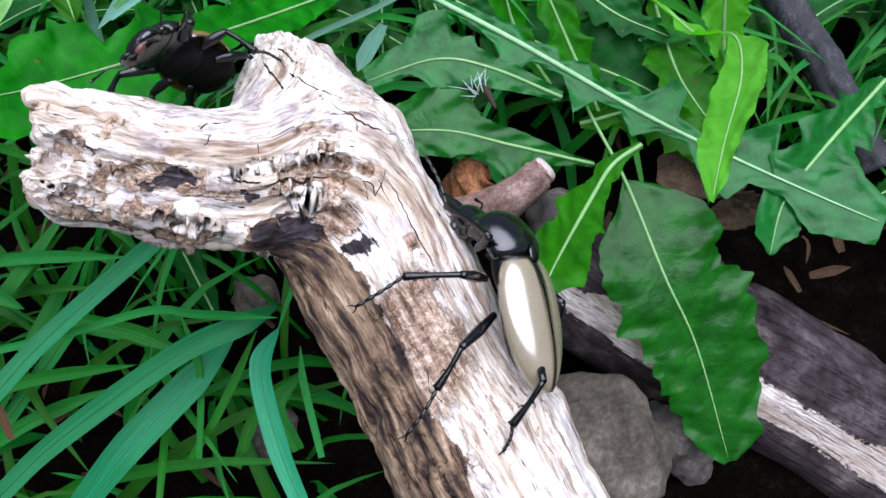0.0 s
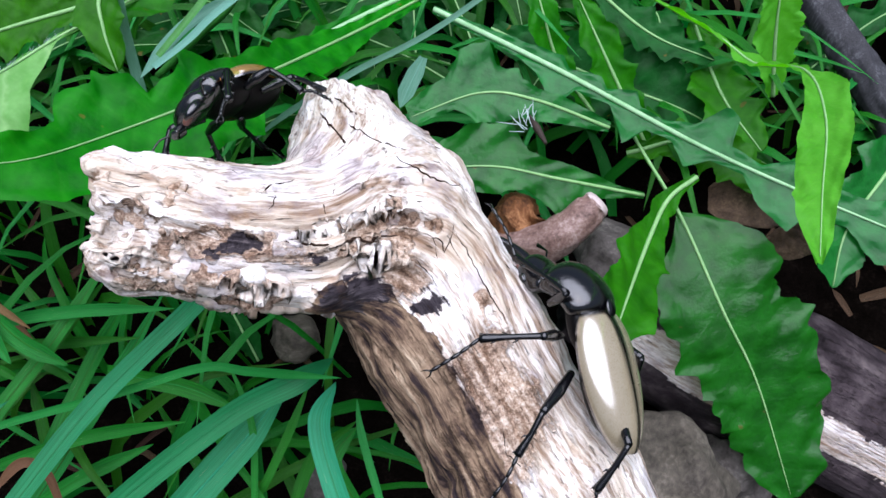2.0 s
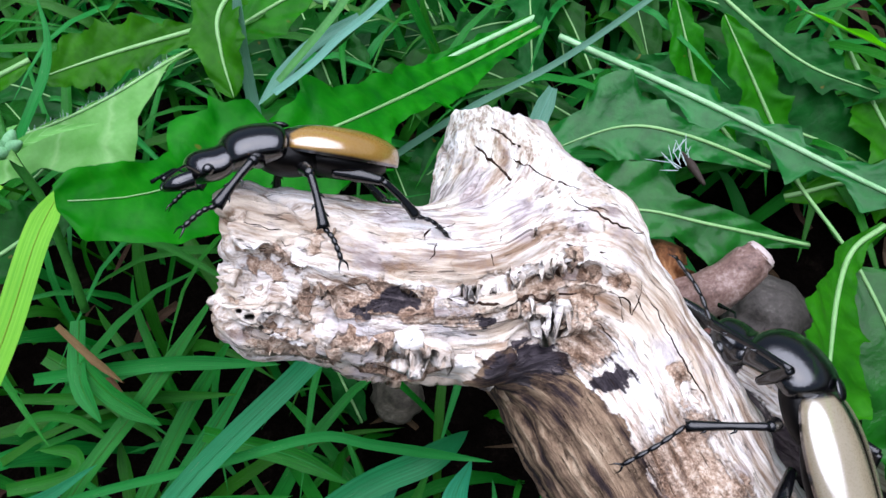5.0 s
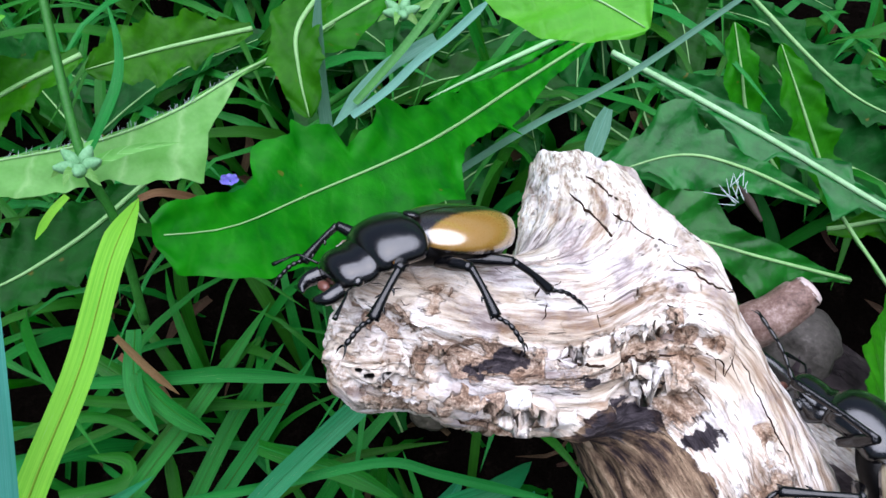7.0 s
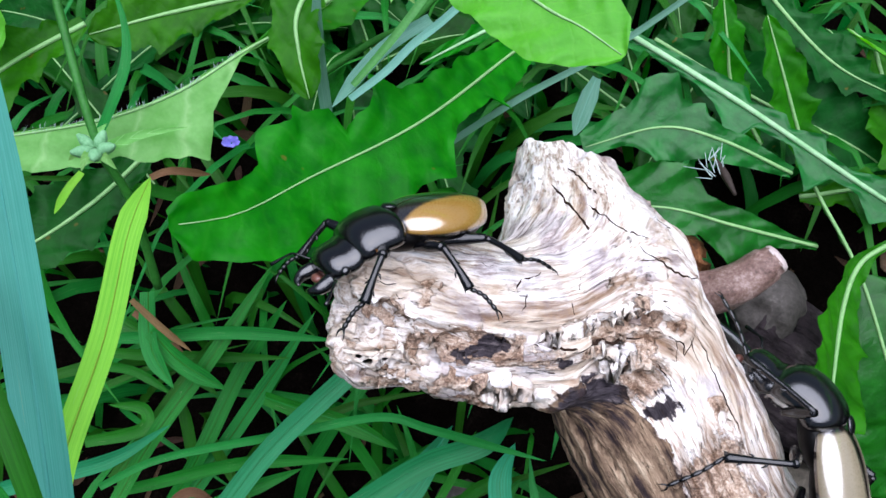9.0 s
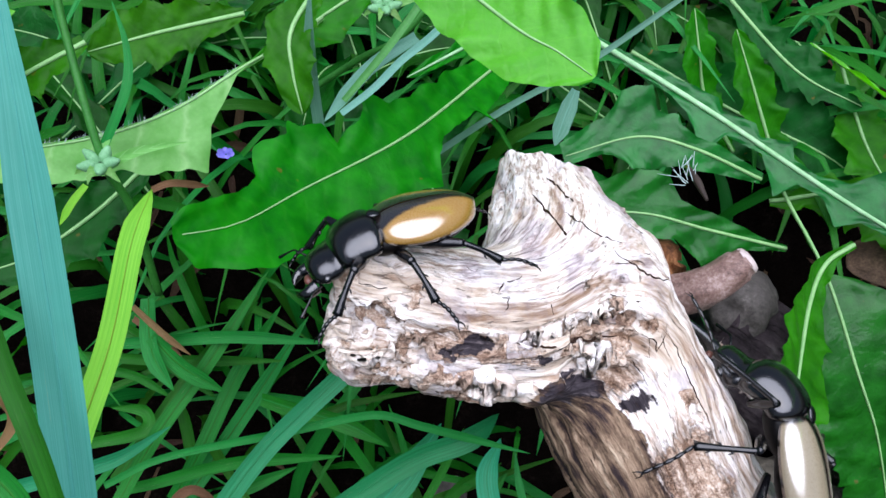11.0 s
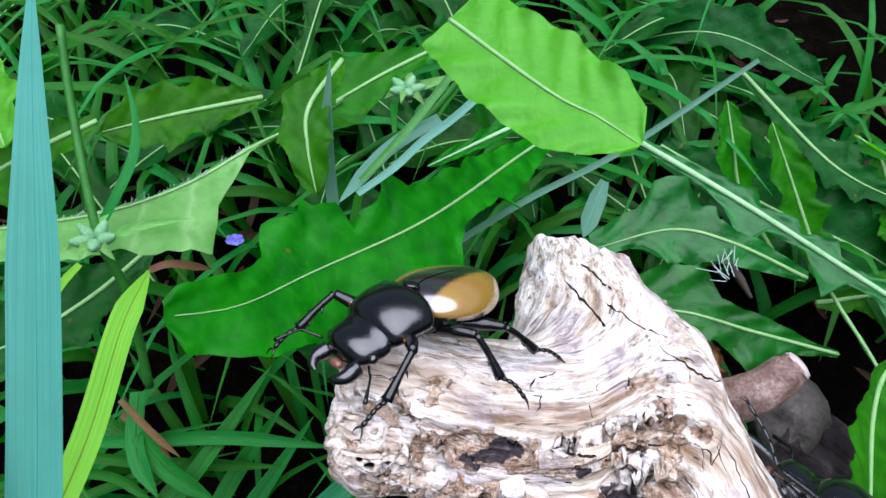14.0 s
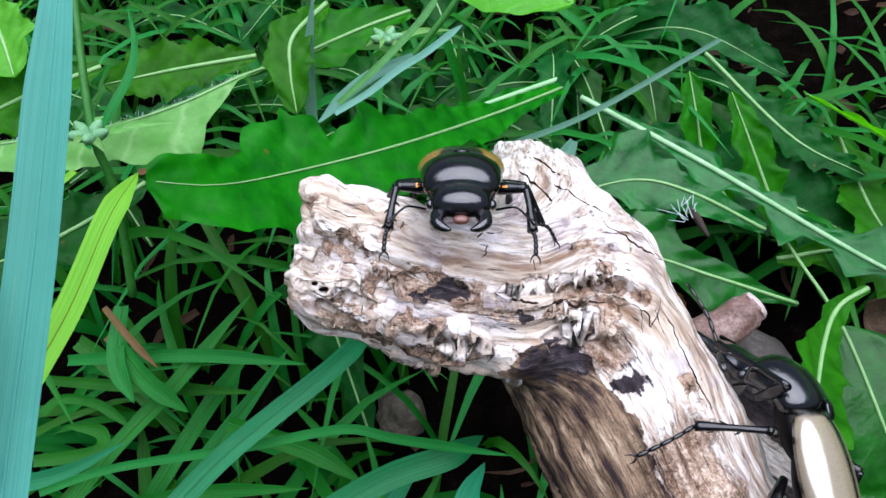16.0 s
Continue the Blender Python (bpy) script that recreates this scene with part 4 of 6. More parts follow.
bud_stem([(-0.1917, 0.1641, 0.1504), (-0.1911, 0.1788, 0.1870), (-0.1944, 0.1857, 0.2082), (-0.2026, 0.2126, 0.2327), (-0.2052, 0.2286, 0.2497)], (-0.1940, 0.1833, 0.2074))
bud_stem([(-0.1511, 0.2644, 0.1499), (-0.1255, 0.2679, 0.1691), (-0.1080, 0.2651, 0.1842), (-0.0917, 0.2755, 0.2010), (-0.0803, 0.2845, 0.2161)], (-0.1138, 0.2718, 0.1928))
petals((-0.1920, 0.2480, 0.1223))
dead_leaf([(0.0992, 0.2269, 0.0957), (0.1144, 0.2241, 0.0988), (0.1398, 0.2243, 0.0912)], 0.012, "brown dead leaf curled on the soil")
dead_leaf([(0.1244, 0.2059, 0.0861), (0.1352, 0.2065, 0.0917), (0.1478, 0.2128, 0.0890)], 0.008, "brown dead leaf scrap under the leaves")
cut_face((0.0293, 0.2003, 0.1106), (0.0437, 0.2092, 0.1205))
seed_fluff((0.0138, 0.2356, 0.1422))

leaf([(-0.0279, 0.3201, 0.1362), (0.0311, 0.2788, 0.1312), (0.0880, 0.2376, 0.1240), (0.1254, 0.2110, 0.1230), (0.1563, 0.1950, 0.1187), (0.1832, 0.1826, 0.1146)], 0.0300, 0.0300, "long deeply toothed green leaf with a pale midrib", M_LEAF_GLOSSY, seed=1, depth=0.9, teeth=8, base=0.5, fold=0.1, peak=0.6, edges=([(0, .002), (.15, .004), (.28, .007), (.3, .003), (.36, .007), (.38, .003), (.43, .009), (.45, .003), (.5, .003), (.55, .008), (.58, .02), (.61, .018), (.62, .006), (.68, .004), (.73, .012), (.78, .021), (.8, .007), (.86, .008), (.92, .017), (1, .008)],
      [(0, .002), (.2, .003), (.25, .006), (.29, .013), (.32, .017), (.33, .005), (.4, .003), (.43, .009), (.46, .017), (.48, .005), (.53, .004), (.57, .012), (.6, .004), (.66, .003), (.7, .012), (.76, .019), (.78, .007), (.84, .006), (.9, .016), (1, .01)]), rib=0.0015)
leaf([(0.0520, 0.2475, 0.1247), (0.0186, 0.2524, 0.1387), (-0.0063, 0.2547, 0.1419), (-0.0376, 0.2452, 0.1378)], 0.0240, 0.0260, "deeply lobed green leaf behind the branch", M_LEAF_GLOSSY, seed=2, depth=0.75, teeth=5, edges=([(0, .002), (.256, .007), (.449, .0105), (.556, .0139), (.7, .0138), (.744, .008), (.79, .004), (1, .004)],
      [(0, .003), (.118, .0037), (.288, .0057), (.388, .0049), (.469, .0076), (.494, .0122), (.544, .0104), (.58, .0118), (.604, .0224), (.642, .0208), (.697, .0205), (.732, .0146), (.777, .0108), (.867, .0096), (1, .006)]), fold=0.08, rib=0.0009)
leaf([(0.0675, 0.2241, 0.1045), (0.0279, 0.2235, 0.1188), (-0.0019, 0.2258, 0.1260), (-0.0389, 0.2235, 0.1271)], 0.0240, 0.0280, "toothed green leaf spread behind the branch", M_LEAF_GLOSSY, seed=3, depth=0.55, teeth=6, edges=([(0, .0015), (.075, .0025), (.228, .006), (.268, .013), (.333, .0181), (.363, .0166), (.436, .0112), (.509, .0078), (.539, .0086), (.624, .0117), (.8, .012), (1, .006)],
      [(0, .0015), (.103, .0019), (.288, .0061), (.391, .0077), (.461, .0075), (.529, .0092), (.6, .0185), (.739, .0186), (.769, .0162), (.86, .0118), (1, .008)]), fold=0.08, rib=0.0009)
leaf([(0.0613, 0.2673, 0.1131), (0.0683, 0.2416, 0.1136), (0.0795, 0.2073, 0.1117), (0.0961, 0.1714, 0.0904), (0.1132, 0.1486, 0.0646), (0.1319, 0.1094, 0.0241)], 0.0400, 0.0420, "broad glossy toothed leaf hanging over a log", M_LEAF_GLOSSY, seed=4, depth=0.34, teeth=11, base=0.35, peak=0.68, edges=([(0, .0008), (.3, .001), (.33, .012), (.396, .028), (.466, .0303), (.494, .0296), (.505, .026), (.534, .0279), (.56, .026), (.617, .0356), (.642, .0296), (.68, .031), (.712, .027), (.77, .031), (.802, .0265), (.86, .0239), (.9, .018), (.942, .0193), (.98, .012), (1, .004)],
      [(0, .0008), (.3, .001), (.363, .0098), (.416, .0223), (.47, .026), (.509, .028), (.541, .0238), (.56, .026), (.591, .0306), (.62, .0236), (.652, .0226), (.69, .0255), (.7, .0215), (.732, .0245), (.745, .021), (.782, .0232), (.795, .0185), (.83, .0205), (.86, .0158), (.895, .0162), (.942, .0122), (.97, .008), (1, .0033)]), fold=0.05, rib=0.0009)
leaf([(0.0835, 0.2135, 0.1300), (0.0708, 0.2040, 0.1282), (0.0588, 0.1816, 0.1322), (0.0400, 0.1384, 0.1494), (0.0351, 0.1257, 0.1473)], 0.0150, 0.0150, "green leaf with a curved pale stalk", M_LEAF, seed=5, depth=0.5, teeth=3, base=0.2, peak=0.75)
leaf([(0.0624, 0.2869, 0.1680), (0.0894, 0.2550, 0.1691), (0.0992, 0.2341, 0.1725), (0.0997, 0.2008, 0.1997), (0.0922, 0.1676, 0.2131), (0.0779, 0.1317, 0.2228), (0.0699, 0.1096, 0.2267)], 0.0072, 0.0072, "bright light green leaf tip bent over", M_LEAF_LIGHT, seed=6, depth=0.06, teeth=20, base=0.7, peak=0.5, rib=0.0006, fold=0.15, toward=(0, 0.82, 0.57), edges=([(0, .004), (.2, .006), (.4, .005), (.52, .002), (.566, .0049), (.599, .008), (.657, .0071), (.709, .0071), (.817, .0056), (.9, .0036), (.962, .0026), (1, .0007)],
      [(0, .004), (.2, .007), (.4, .006), (.52, .0015), (.56, .003), (.627, .0045), (.757, .0073), (.89, .0065), (.945, .0046), (1, .0008)]))
leaf([(0.2057, 0.2635, 0.1185), (0.1651, 0.2186, 0.1217), (0.1454, 0.1954, 0.1137), (0.1391, 0.1756, 0.1010)], 0.0200, 0.0200, "glossy toothed leaf above the log", M_LEAF_GLOSSY, seed=7, depth=0.5, teeth=5)
leaf([(0.0780, 0.2619, 0.0903), (0.0629, 0.2816, 0.1140), (0.0511, 0.2965, 0.1331), (0.0400, 0.3123, 0.1504)], 0.0110, 0.0120, "upright narrow toothed leaf", M_LEAF, seed=8, depth=0.4, teeth=5)
leaf([(0.0502, 0.2779, 0.1029), (0.0331, 0.2949, 0.1213), (0.0256, 0.3051, 0.1406), (0.0201, 0.3187, 0.1560)], 0.0110, 0.0100, "upright narrow toothed leaf", M_LEAF, seed=9, depth=0.4, teeth=5)
leaf([(0.1323, 0.2717, 0.1171), (0.1257, 0.2778, 0.1456), (0.1214, 0.2852, 0.1748)], 0.0120, 0.0120, "bright green upright leaf", M_LEAF_LIGHT, seed=10, depth=0.2, teeth=6)
leaf([(0.0006, 0.3286, 0.1159), (0.0495, 0.3035, 0.1054), (0.1011, 0.2859, 0.0926), (0.1297, 0.2695, 0.0798)], 0.0260, 0.0260, "wide dull green leaf low in the weeds", M_LEAF_SHADED, seed=11, depth=0.3, teeth=6)
leaf([(0.1078, 0.3330, 0.1113), (0.1152, 0.2861, 0.1038), (0.1305, 0.2561, 0.0949)], 0.0200, 0.0200, "green toothed leaf in the shade", M_LEAF, seed=12, depth=0.5, teeth=5)
leaf([(0.0626, 0.2482, 0.1064), (0.0942, 0.2464, 0.1150), (0.1254, 0.2244, 0.1042)], 0.0130, 0.0160, "curled green leaf under the long midrib", M_LEAF, seed=13, depth=0.45, teeth=5)
leaf([(-0.0370, 0.3347, 0.1312), (-0.0684, 0.2836, 0.1509), (-0.0996, 0.2213, 0.1815), (-0.1306, 0.1858, 0.1960), (-0.1447, 0.1641, 0.2090), (-0.1587, 0.1528, 0.2197)], 0.0260, 0.0300, "large green leaf with a yellow-green midrib", M_LEAF, seed=14, depth=0.62, teeth=5, base=0.6, fold=0.1, peak=0.72, rib=0.0008, edges=([(0, .003), (.2, .006), (.286, .0099), (.38, .0123), (.409, .0126), (.417, .0175), (.43, .009), (.524, .0085), (.564, .0126), (.602, .0224), (.64, .0195), (.70, .021), (.745, .0195), (.79, .0175), (.835, .0225), (.85, .0185), (.872, .0176), (.905, .0163), (.94, .0123), (.98, .0099), (.99, .0062), (1, .0027)],
      [(0, .004), (.23, .005), (.343, .009), (.42, .0118), (.45, .0095), (.49, .0127), (.53, .0111), (.59, .0144), (.632, .0235), (.638, .0165), (.66, .0125), (.69, .0115), (.715, .0085), (.724, .0168), (.755, .0184), (.77, .0225), (.777, .0186), (.80, .0194), (.82, .0205), (.832, .0165), (.845, .0107), (.887, .0088), (.952, .0095), (.987, .0077), (1, .0042)]))
folded = leaf([(-0.1364, 0.2630, 0.1957), (-0.1477, 0.2476, 0.1976), (-0.1614, 0.2331, 0.1992), (-0.1805, 0.2156, 0.1974), (-0.2052, 0.2054, 0.1933), (-0.2382, 0.1995, 0.1890), (-0.2690, 0.1917, 0.1879), (-0.2961, 0.1857, 0.1874)], 0.0280, 0.0015, "folded leaf showing its pale hairy underside", M_LEAF_UNDER, seed=15, depth=0.35, teeth=2.6, base=0.25, fold=0.05, peak=0.3, rib=0.0006, toward=(0.09, -0.474, 0.876), edges=([(0, .001), (.2, .001), (.223, .0014), (.293, .0083), (.321, .0113), (.341, .0182), (.36, .0255), (.381, .0209), (.434, .019), (.484, .0135), (.53, .0135), (.634, .0136), (.727, .01), (1, .008)],
      [(0, .0008), (1, .0012)]))
leaf([(-0.1344, 0.2636, 0.2129), (-0.1407, 0.2388, 0.2133), (-0.1396, 0.2265, 0.2065), (-0.1363, 0.2162, 0.1960)], 0.0100, 0.0100, "light green leaf lobe hanging down", M_LEAF, seed=16, depth=0.3, teeth=4)
leaf([(-0.0913, 0.2178, 0.2648), (-0.0666, 0.1934, 0.2646), (-0.0558, 0.1852, 0.2651), (-0.0468, 0.1783, 0.2641)], 0.0140, 0.0125, "bright translucent leaf tip", M_LEAF_LIGHT, seed=17, depth=0.05, teeth=9, base=0.6, peak=0.5, rib=0.0006, fold=0.05, edges=([(0, .012), (.5, .014), (.8, .0115), (.93, .0075), (1, .001)], [(0, .01), (.4, .0125), (.7, .0118), (.88, .0085), (.97, .004), (1, .001)]))
leaf([(-0.0339, 0.3584, 0.1221), (-0.0750, 0.3249, 0.1255), (-0.1115, 0.2927, 0.1295)], 0.0060, 0.0060, "narrow leaf with a broad pale stalk", M_LEAF, seed=18, depth=0.5, teeth=4, rib=0.0016)
leaf([(-0.2837, 0.2698, 0.2033), (-0.2643, 0.2478, 0.2013), (-0.2510, 0.2290, 0.1958)], 0.0160, 0.0160, "green leaf at the edge of the weeds", M_LEAF_LIGHT, seed=19, depth=0.3, teeth=4)
leaf([(-0.1782, 0.2878, 0.1719), (-0.2151, 0.2776, 0.1687), (-0.2445, 0.2681, 0.1655)], 0.0160, 0.0160, "green weed leaf in the grass", M_LEAF, seed=20, depth=0.35, teeth=5)
leaf([(0.0335, 0.3500, 0.1464), (0.0764, 0.3144, 0.1240), (0.1117, 0.3005, 0.1139)], 0.0140, 0.0140, "deeply toothed leaf in the weeds", M_LEAF_SHADED, seed=21, depth=0.6, teeth=6)
leaf([(-0.2346, 0.2582, 0.1822), (-0.2542, 0.2423, 0.1805), (-0.2728, 0.2249, 0.1778), (-0.2924, 0.2150, 0.1737)], 0.0160, 0.0180, "green weed leaf under the grass", M_LEAF, seed=22, depth=0.4, teeth=5)
leaf([(-0.2115, 0.2232, 0.1500), (-0.2269, 0.1990, 0.1491), (-0.2457, 0.1775, 0.1499), (-0.2623, 0.1675, 0.1512)], 0.0150, 0.0170, "bluish green weed leaf under the grass", M_LEAF_SHADED, seed=23, depth=0.3, teeth=5)

grass([(-0.1713, 0.0571, 0.1403), (-0.1626, 0.0783, 0.1358), (-0.1428, 0.1126, 0.1390), (-0.1130, 0.1465, 0.1450), (-0.1058, 0.1720, 0.1337)], 0.0036, "wide bluish green grass blade", M_BLADE_BLUE, tip=0.15)
grass([(-0.2007, 0.0965, 0.1324), (-0.1824, 0.1084, 0.1294), (-0.1402, 0.1197, 0.1315), (-0.1077, 0.1272, 0.1367), (-0.0882, 0.1230, 0.1421), (-0.0517, 0.1118, 0.1610)], 0.0016, "thin bright green grass blade bent sideways", M_BLADE, tip=0.15)
grass([(-0.2252, 0.1539, 0.1181), (-0.2033, 0.1544, 0.1229), (-0.1681, 0.1588, 0.1233), (-0.1289, 0.1576, 0.1258)], 0.0026, "narrow green grass blade in the weeds", M_BLADE)
grass([(-0.2413, 0.1538, 0.1011), (-0.2043, 0.1532, 0.1041), (-0.1519, 0.1567, 0.1028)], 0.0024, "narrow green grass blade in the weeds", M_BLADE)
grass([(-0.2144, 0.1039, 0.0962), (-0.2040, 0.1208, 0.1007), (-0.1875, 0.1500, 0.1069), (-0.1628, 0.1752, 0.1218)], 0.0030, "narrow green grass blade in the weeds", M_BLADE)
grass([(-0.1972, 0.1010, 0.0751), (-0.1850, 0.1208, 0.0874), (-0.1731, 0.1533, 0.0960), (-0.1558, 0.1786, 0.1116)], 0.0034, "narrow green grass blade in the weeds", M_BLADE)
grass([(-0.2117, 0.0791, 0.0616), (-0.1964, 0.0949, 0.0710), (-0.1655, 0.1443, 0.0896), (-0.1437, 0.1758, 0.1088)], 0.0034, "bright green grass blade", M_BLADE)
grass([(-0.1523, 0.0627, 0.1187), (-0.1346, 0.0815, 0.1239), (-0.0949, 0.1103, 0.1342), (-0.0720, 0.1202, 0.1391), (-0.0612, 0.1315, 0.1338)], 0.0041, "wide bluish green grass blade", M_BLADE_BLUE, tip=0.12)
grass([(-0.1338, 0.0669, 0.0961), (-0.1161, 0.0858, 0.1074), (-0.0952, 0.1119, 0.1112), (-0.0830, 0.1321, 0.1117)], 0.0062, "wide bluish green grass blade", M_BLADE_BLUE)
grass([(-0.0462, 0.0636, 0.1179), (-0.0555, 0.0815, 0.1244), (-0.0646, 0.1076, 0.1303), (-0.0601, 0.1231, 0.1318)], 0.0039, "grass blade leaning on the branch", M_BLADE_BLUE, tip=0.2)
grass([(-0.1557, 0.1366, 0.1138), (-0.1404, 0.1324, 0.1159), (-0.1214, 0.1292, 0.1125), (-0.1029, 0.1226, 0.1068)], 0.0034, "narrow green grass blade in the weeds", M_BLADE)
grass([(-0.2108, 0.0996, 0.0992), (-0.1976, 0.1030, 0.1004), (-0.1621, 0.1131, 0.1047), (-0.1207, 0.1170, 0.1104)], 0.0026, "narrow green grass blade in the weeds", M_BLADE)
grass([(-0.0943, 0.0854, 0.0936), (-0.0938, 0.1098, 0.1098), (-0.0973, 0.1225, 0.1184), (-0.1032, 0.1344, 0.1267)], 0.0014, "narrow green grass blade in the weeds", M_BLADE)
grass([(-0.0998, 0.0866, 0.0888), (-0.0916, 0.0975, 0.0955), (-0.0820, 0.1139, 0.1056), (-0.0737, 0.1302, 0.1159)], 0.0017, "narrow green grass blade in the weeds", M_BLADE)
grass([(-0.2313, 0.1681, 0.1099), (-0.2169, 0.1619, 0.1048), (-0.2000, 0.1535, 0.0980), (-0.1833, 0.1422, 0.0894)], 0.0041, "narrow green grass blade in the weeds", M_BLADE)
grass([(-0.1887, 0.1129, 0.0824), (-0.1908, 0.1246, 0.0903), (-0.1952, 0.1393, 0.1003)], 0.0026, "narrow green grass blade in the weeds", M_BLADE)
grass([(-0.1665, 0.0894, 0.1013), (-0.1688, 0.0976, 0.1129), (-0.1761, 0.0989, 0.1179), (-0.1863, 0.0881, 0.1138)], 0.0019, "curled dry brown grass blade", M_DRY)
grass([(-0.2146, 0.1655, 0.1190), (-0.2030, 0.1598, 0.1144), (-0.1942, 0.1534, 0.1096)], 0.0017, "dry brown grass stalk", M_DRY)
grass([(-0.0425, 0.0813, 0.1113), (-0.0515, 0.1075, 0.1173), (-0.0542, 0.1213, 0.1206)], 0.0015, "thin green grass blade", M_BLADE)
grass([(-0.0866, 0.0887, 0.0712), (-0.0771, 0.1097, 0.0845), (-0.0578, 0.1215, 0.0970)], 0.0026, "narrow green grass blade in the weeds", M_BLADE)
grass([(-0.1322, 0.0854, 0.0843), (-0.1161, 0.1075, 0.0917), (-0.0903, 0.1285, 0.0978)], 0.0026, "narrow green grass blade in the weeds", M_BLADE)
grass([(-0.1956, 0.0887, 0.0788), (-0.1704, 0.1024, 0.0862), (-0.1429, 0.1160, 0.0872)], 0.0030, "narrow green grass blade in the weeds", M_BLADE)
grass([(-0.0557, 0.0896, 0.0937), (-0.0639, 0.1036, 0.1036), (-0.0561, 0.1161, 0.1053)], 0.0030, "narrow green grass blade in the weeds", M_BLADE)
grass([(0.0381, 0.3471, 0.1559), (-0.0240, 0.2934, 0.1476), (-0.0624, 0.2616, 0.1498), (-0.0906, 0.2367, 0.1494), (-0.1043, 0.2262, 0.1445)], 0.0014, "long pale grass blade across the weeds", M_BLADE_PALE, tip=0.1)
grass([(-0.0321, 0.2805, 0.1403), (-0.0380, 0.2619, 0.1405), (-0.0417, 0.2487, 0.1404)], 0.0038, "short pale blunt grass leaf", M_BLADE_PALE, tip=0.25, root=0.5)
grass([(-0.0993, 0.2523, 0.1986), (-0.1147, 0.2362, 0.1987), (-0.1293, 0.2158, 0.1930)], 0.0025, "pale bluish grass blade with a blunt end", M_BLADE_PALE, tip=0.25)
grass([(-0.1225, 0.2162, 0.1975), (-0.1116, 0.2265, 0.2000), (-0.1032, 0.2367, 0.2026), (-0.0931, 0.2467, 0.2050), (-0.0814, 0.2593, 0.2094)], 0.0014, "pale grey green stalk above the weeds", M_BLADE_PALE, tip=0.1)
grass([(-0.1224, 0.2221, 0.1973), (-0.1117, 0.2357, 0.2028), (-0.1046, 0.2464, 0.2062), (-0.0961, 0.2597, 0.2116), (-0.0915, 0.2705, 0.2154)], 0.0014, "dark green stalk above the weeds", M_STEM, tip=0.1)
leaf([(-0.1080, 0.2960, 0.1930), (-0.1230, 0.2800, 0.1945), (-0.1364, 0.2650, 0.1950), (-0.1480, 0.2500, 0.1965), (-0.1600, 0.2350, 0.1985)], 0.01, 0.01, "green leaf lobe above the folded leaf", M_LEAF, seed=24, fold=0.1, rib=0.0008,
     edges=([(0, .003), (.3, .006), (.55, .012), (.7, .008), (.9, .003), (1, .0008)], [(0, .003), (.3, .010), (.45, .016), (.52, .008), (.8, .003), (1, .0008)]))
grass([(-0.1305, 0.2067, 0.1698), (-0.1325, 0.2192, 0.1882), (-0.1345, 0.2338, 0.2079), (-0.1333, 0.2471, 0.2266)], 0.0021, "thin upright grass blade", M_BLADE_PALE)
near_blade = grass([(-0.1539, 0.0111, 0.1722), (-0.1578, 0.0426, 0.1920), (-0.1613, 0.0694, 0.2105), (-0.1678, 0.1097, 0.2332), (-0.1763, 0.1523, 0.2572), (-0.1833, 0.1806, 0.2710), (-0.1890, 0.2044, 0.2822)], 0.0056, "wide pale bluish grass blade standing near", M_BLADE_GREY, toward=(0.2, -0.75, 0.6), fold=0.15)
grass([(-0.1531, 0.0558, 0.2505), (-0.1650, 0.0790, 0.2618), (-0.1776, 0.1093, 0.2736), (-0.1877, 0.1544, 0.2934), (-0.1911, 0.1726, 0.3037)], 0.0050, "wide bluish grass blade standing near", M_BLADE_BLUE, toward=(0.2, -0.75, 0.6), fold=0.15)
grass([(-0.1609, 0.0661, 0.2144), (-0.1688, 0.0891, 0.2333), (-0.1785, 0.1081, 0.2444), (-0.1884, 0.1305, 0.2552)], 0.0028, "green grass blade standing near", M_BLADE)
grass([(-0.1907, 0.0558, 0.1592), (-0.1897, 0.0741, 0.1692), (-0.1915, 0.0965, 0.1760), (-0.1865, 0.1322, 0.1839), (-0.1860, 0.1652, 0.1906), (-0.1833, 0.1843, 0.1930)], 0.0041, "yellowing grass blade with an orange tip", M_BLADE_YELLOW, tip=0.1, toward=(0.3, -0.5, 0.8), fold=0.15)
grass([(-0.2044, 0.1925, 0.1948), (-0.1972, 0.2031, 0.2038), (-0.1934, 0.2157, 0.2102), (-0.1962, 0.2290, 0.2143), (-0.2030, 0.2431, 0.2203)], 0.0018, "narrow light leaf rising from the bud", M_BLADE, tip=0.5)
grass([(-0.2093, 0.1871, 0.1884), (-0.2124, 0.1806, 0.1875), (-0.2165, 0.1732, 0.1839)], 0.0014, "small yellow tipped leaf under the bud", M_BLADE_YELLOW)
grass([(-0.1834, 0.1840, 0.1928), (-0.1782, 0.1886, 0.1904), (-0.1708, 0.1959, 0.1779)], 0.0013, "dry bent grass tip", M_DRY)
grass([(-0.2133, 0.0911, 0.2145), (-0.2013, 0.0903, 0.2132), (-0.1871, 0.0825, 0.2080), (-0.1752, 0.0690, 0.2055)], 0.0050, "wide grass blade bent down", M_BLADE)
grass([(-0.2629, 0.0855, 0.1232), (-0.2327, 0.0971, 0.1219), (-0.2054, 0.1078, 0.1202), (-0.1868, 0.1217, 0.1210)], 0.0029, "light green grass blade bent over", M_BLADE_BLUE)
grass([(-0.2001, 0.1660, 0.1405), (-0.1970, 0.1475, 0.1324), (-0.1863, 0.1336, 0.1274)], 0.0034, "folded green grass blade", M_BLADE)
grass([(-0.1974, 0.1524, 0.1351), (-0.1855, 0.1434, 0.1271), (-0.1704, 0.1376, 0.1172)], 0.0034, "folded green grass blade", M_BLADE)
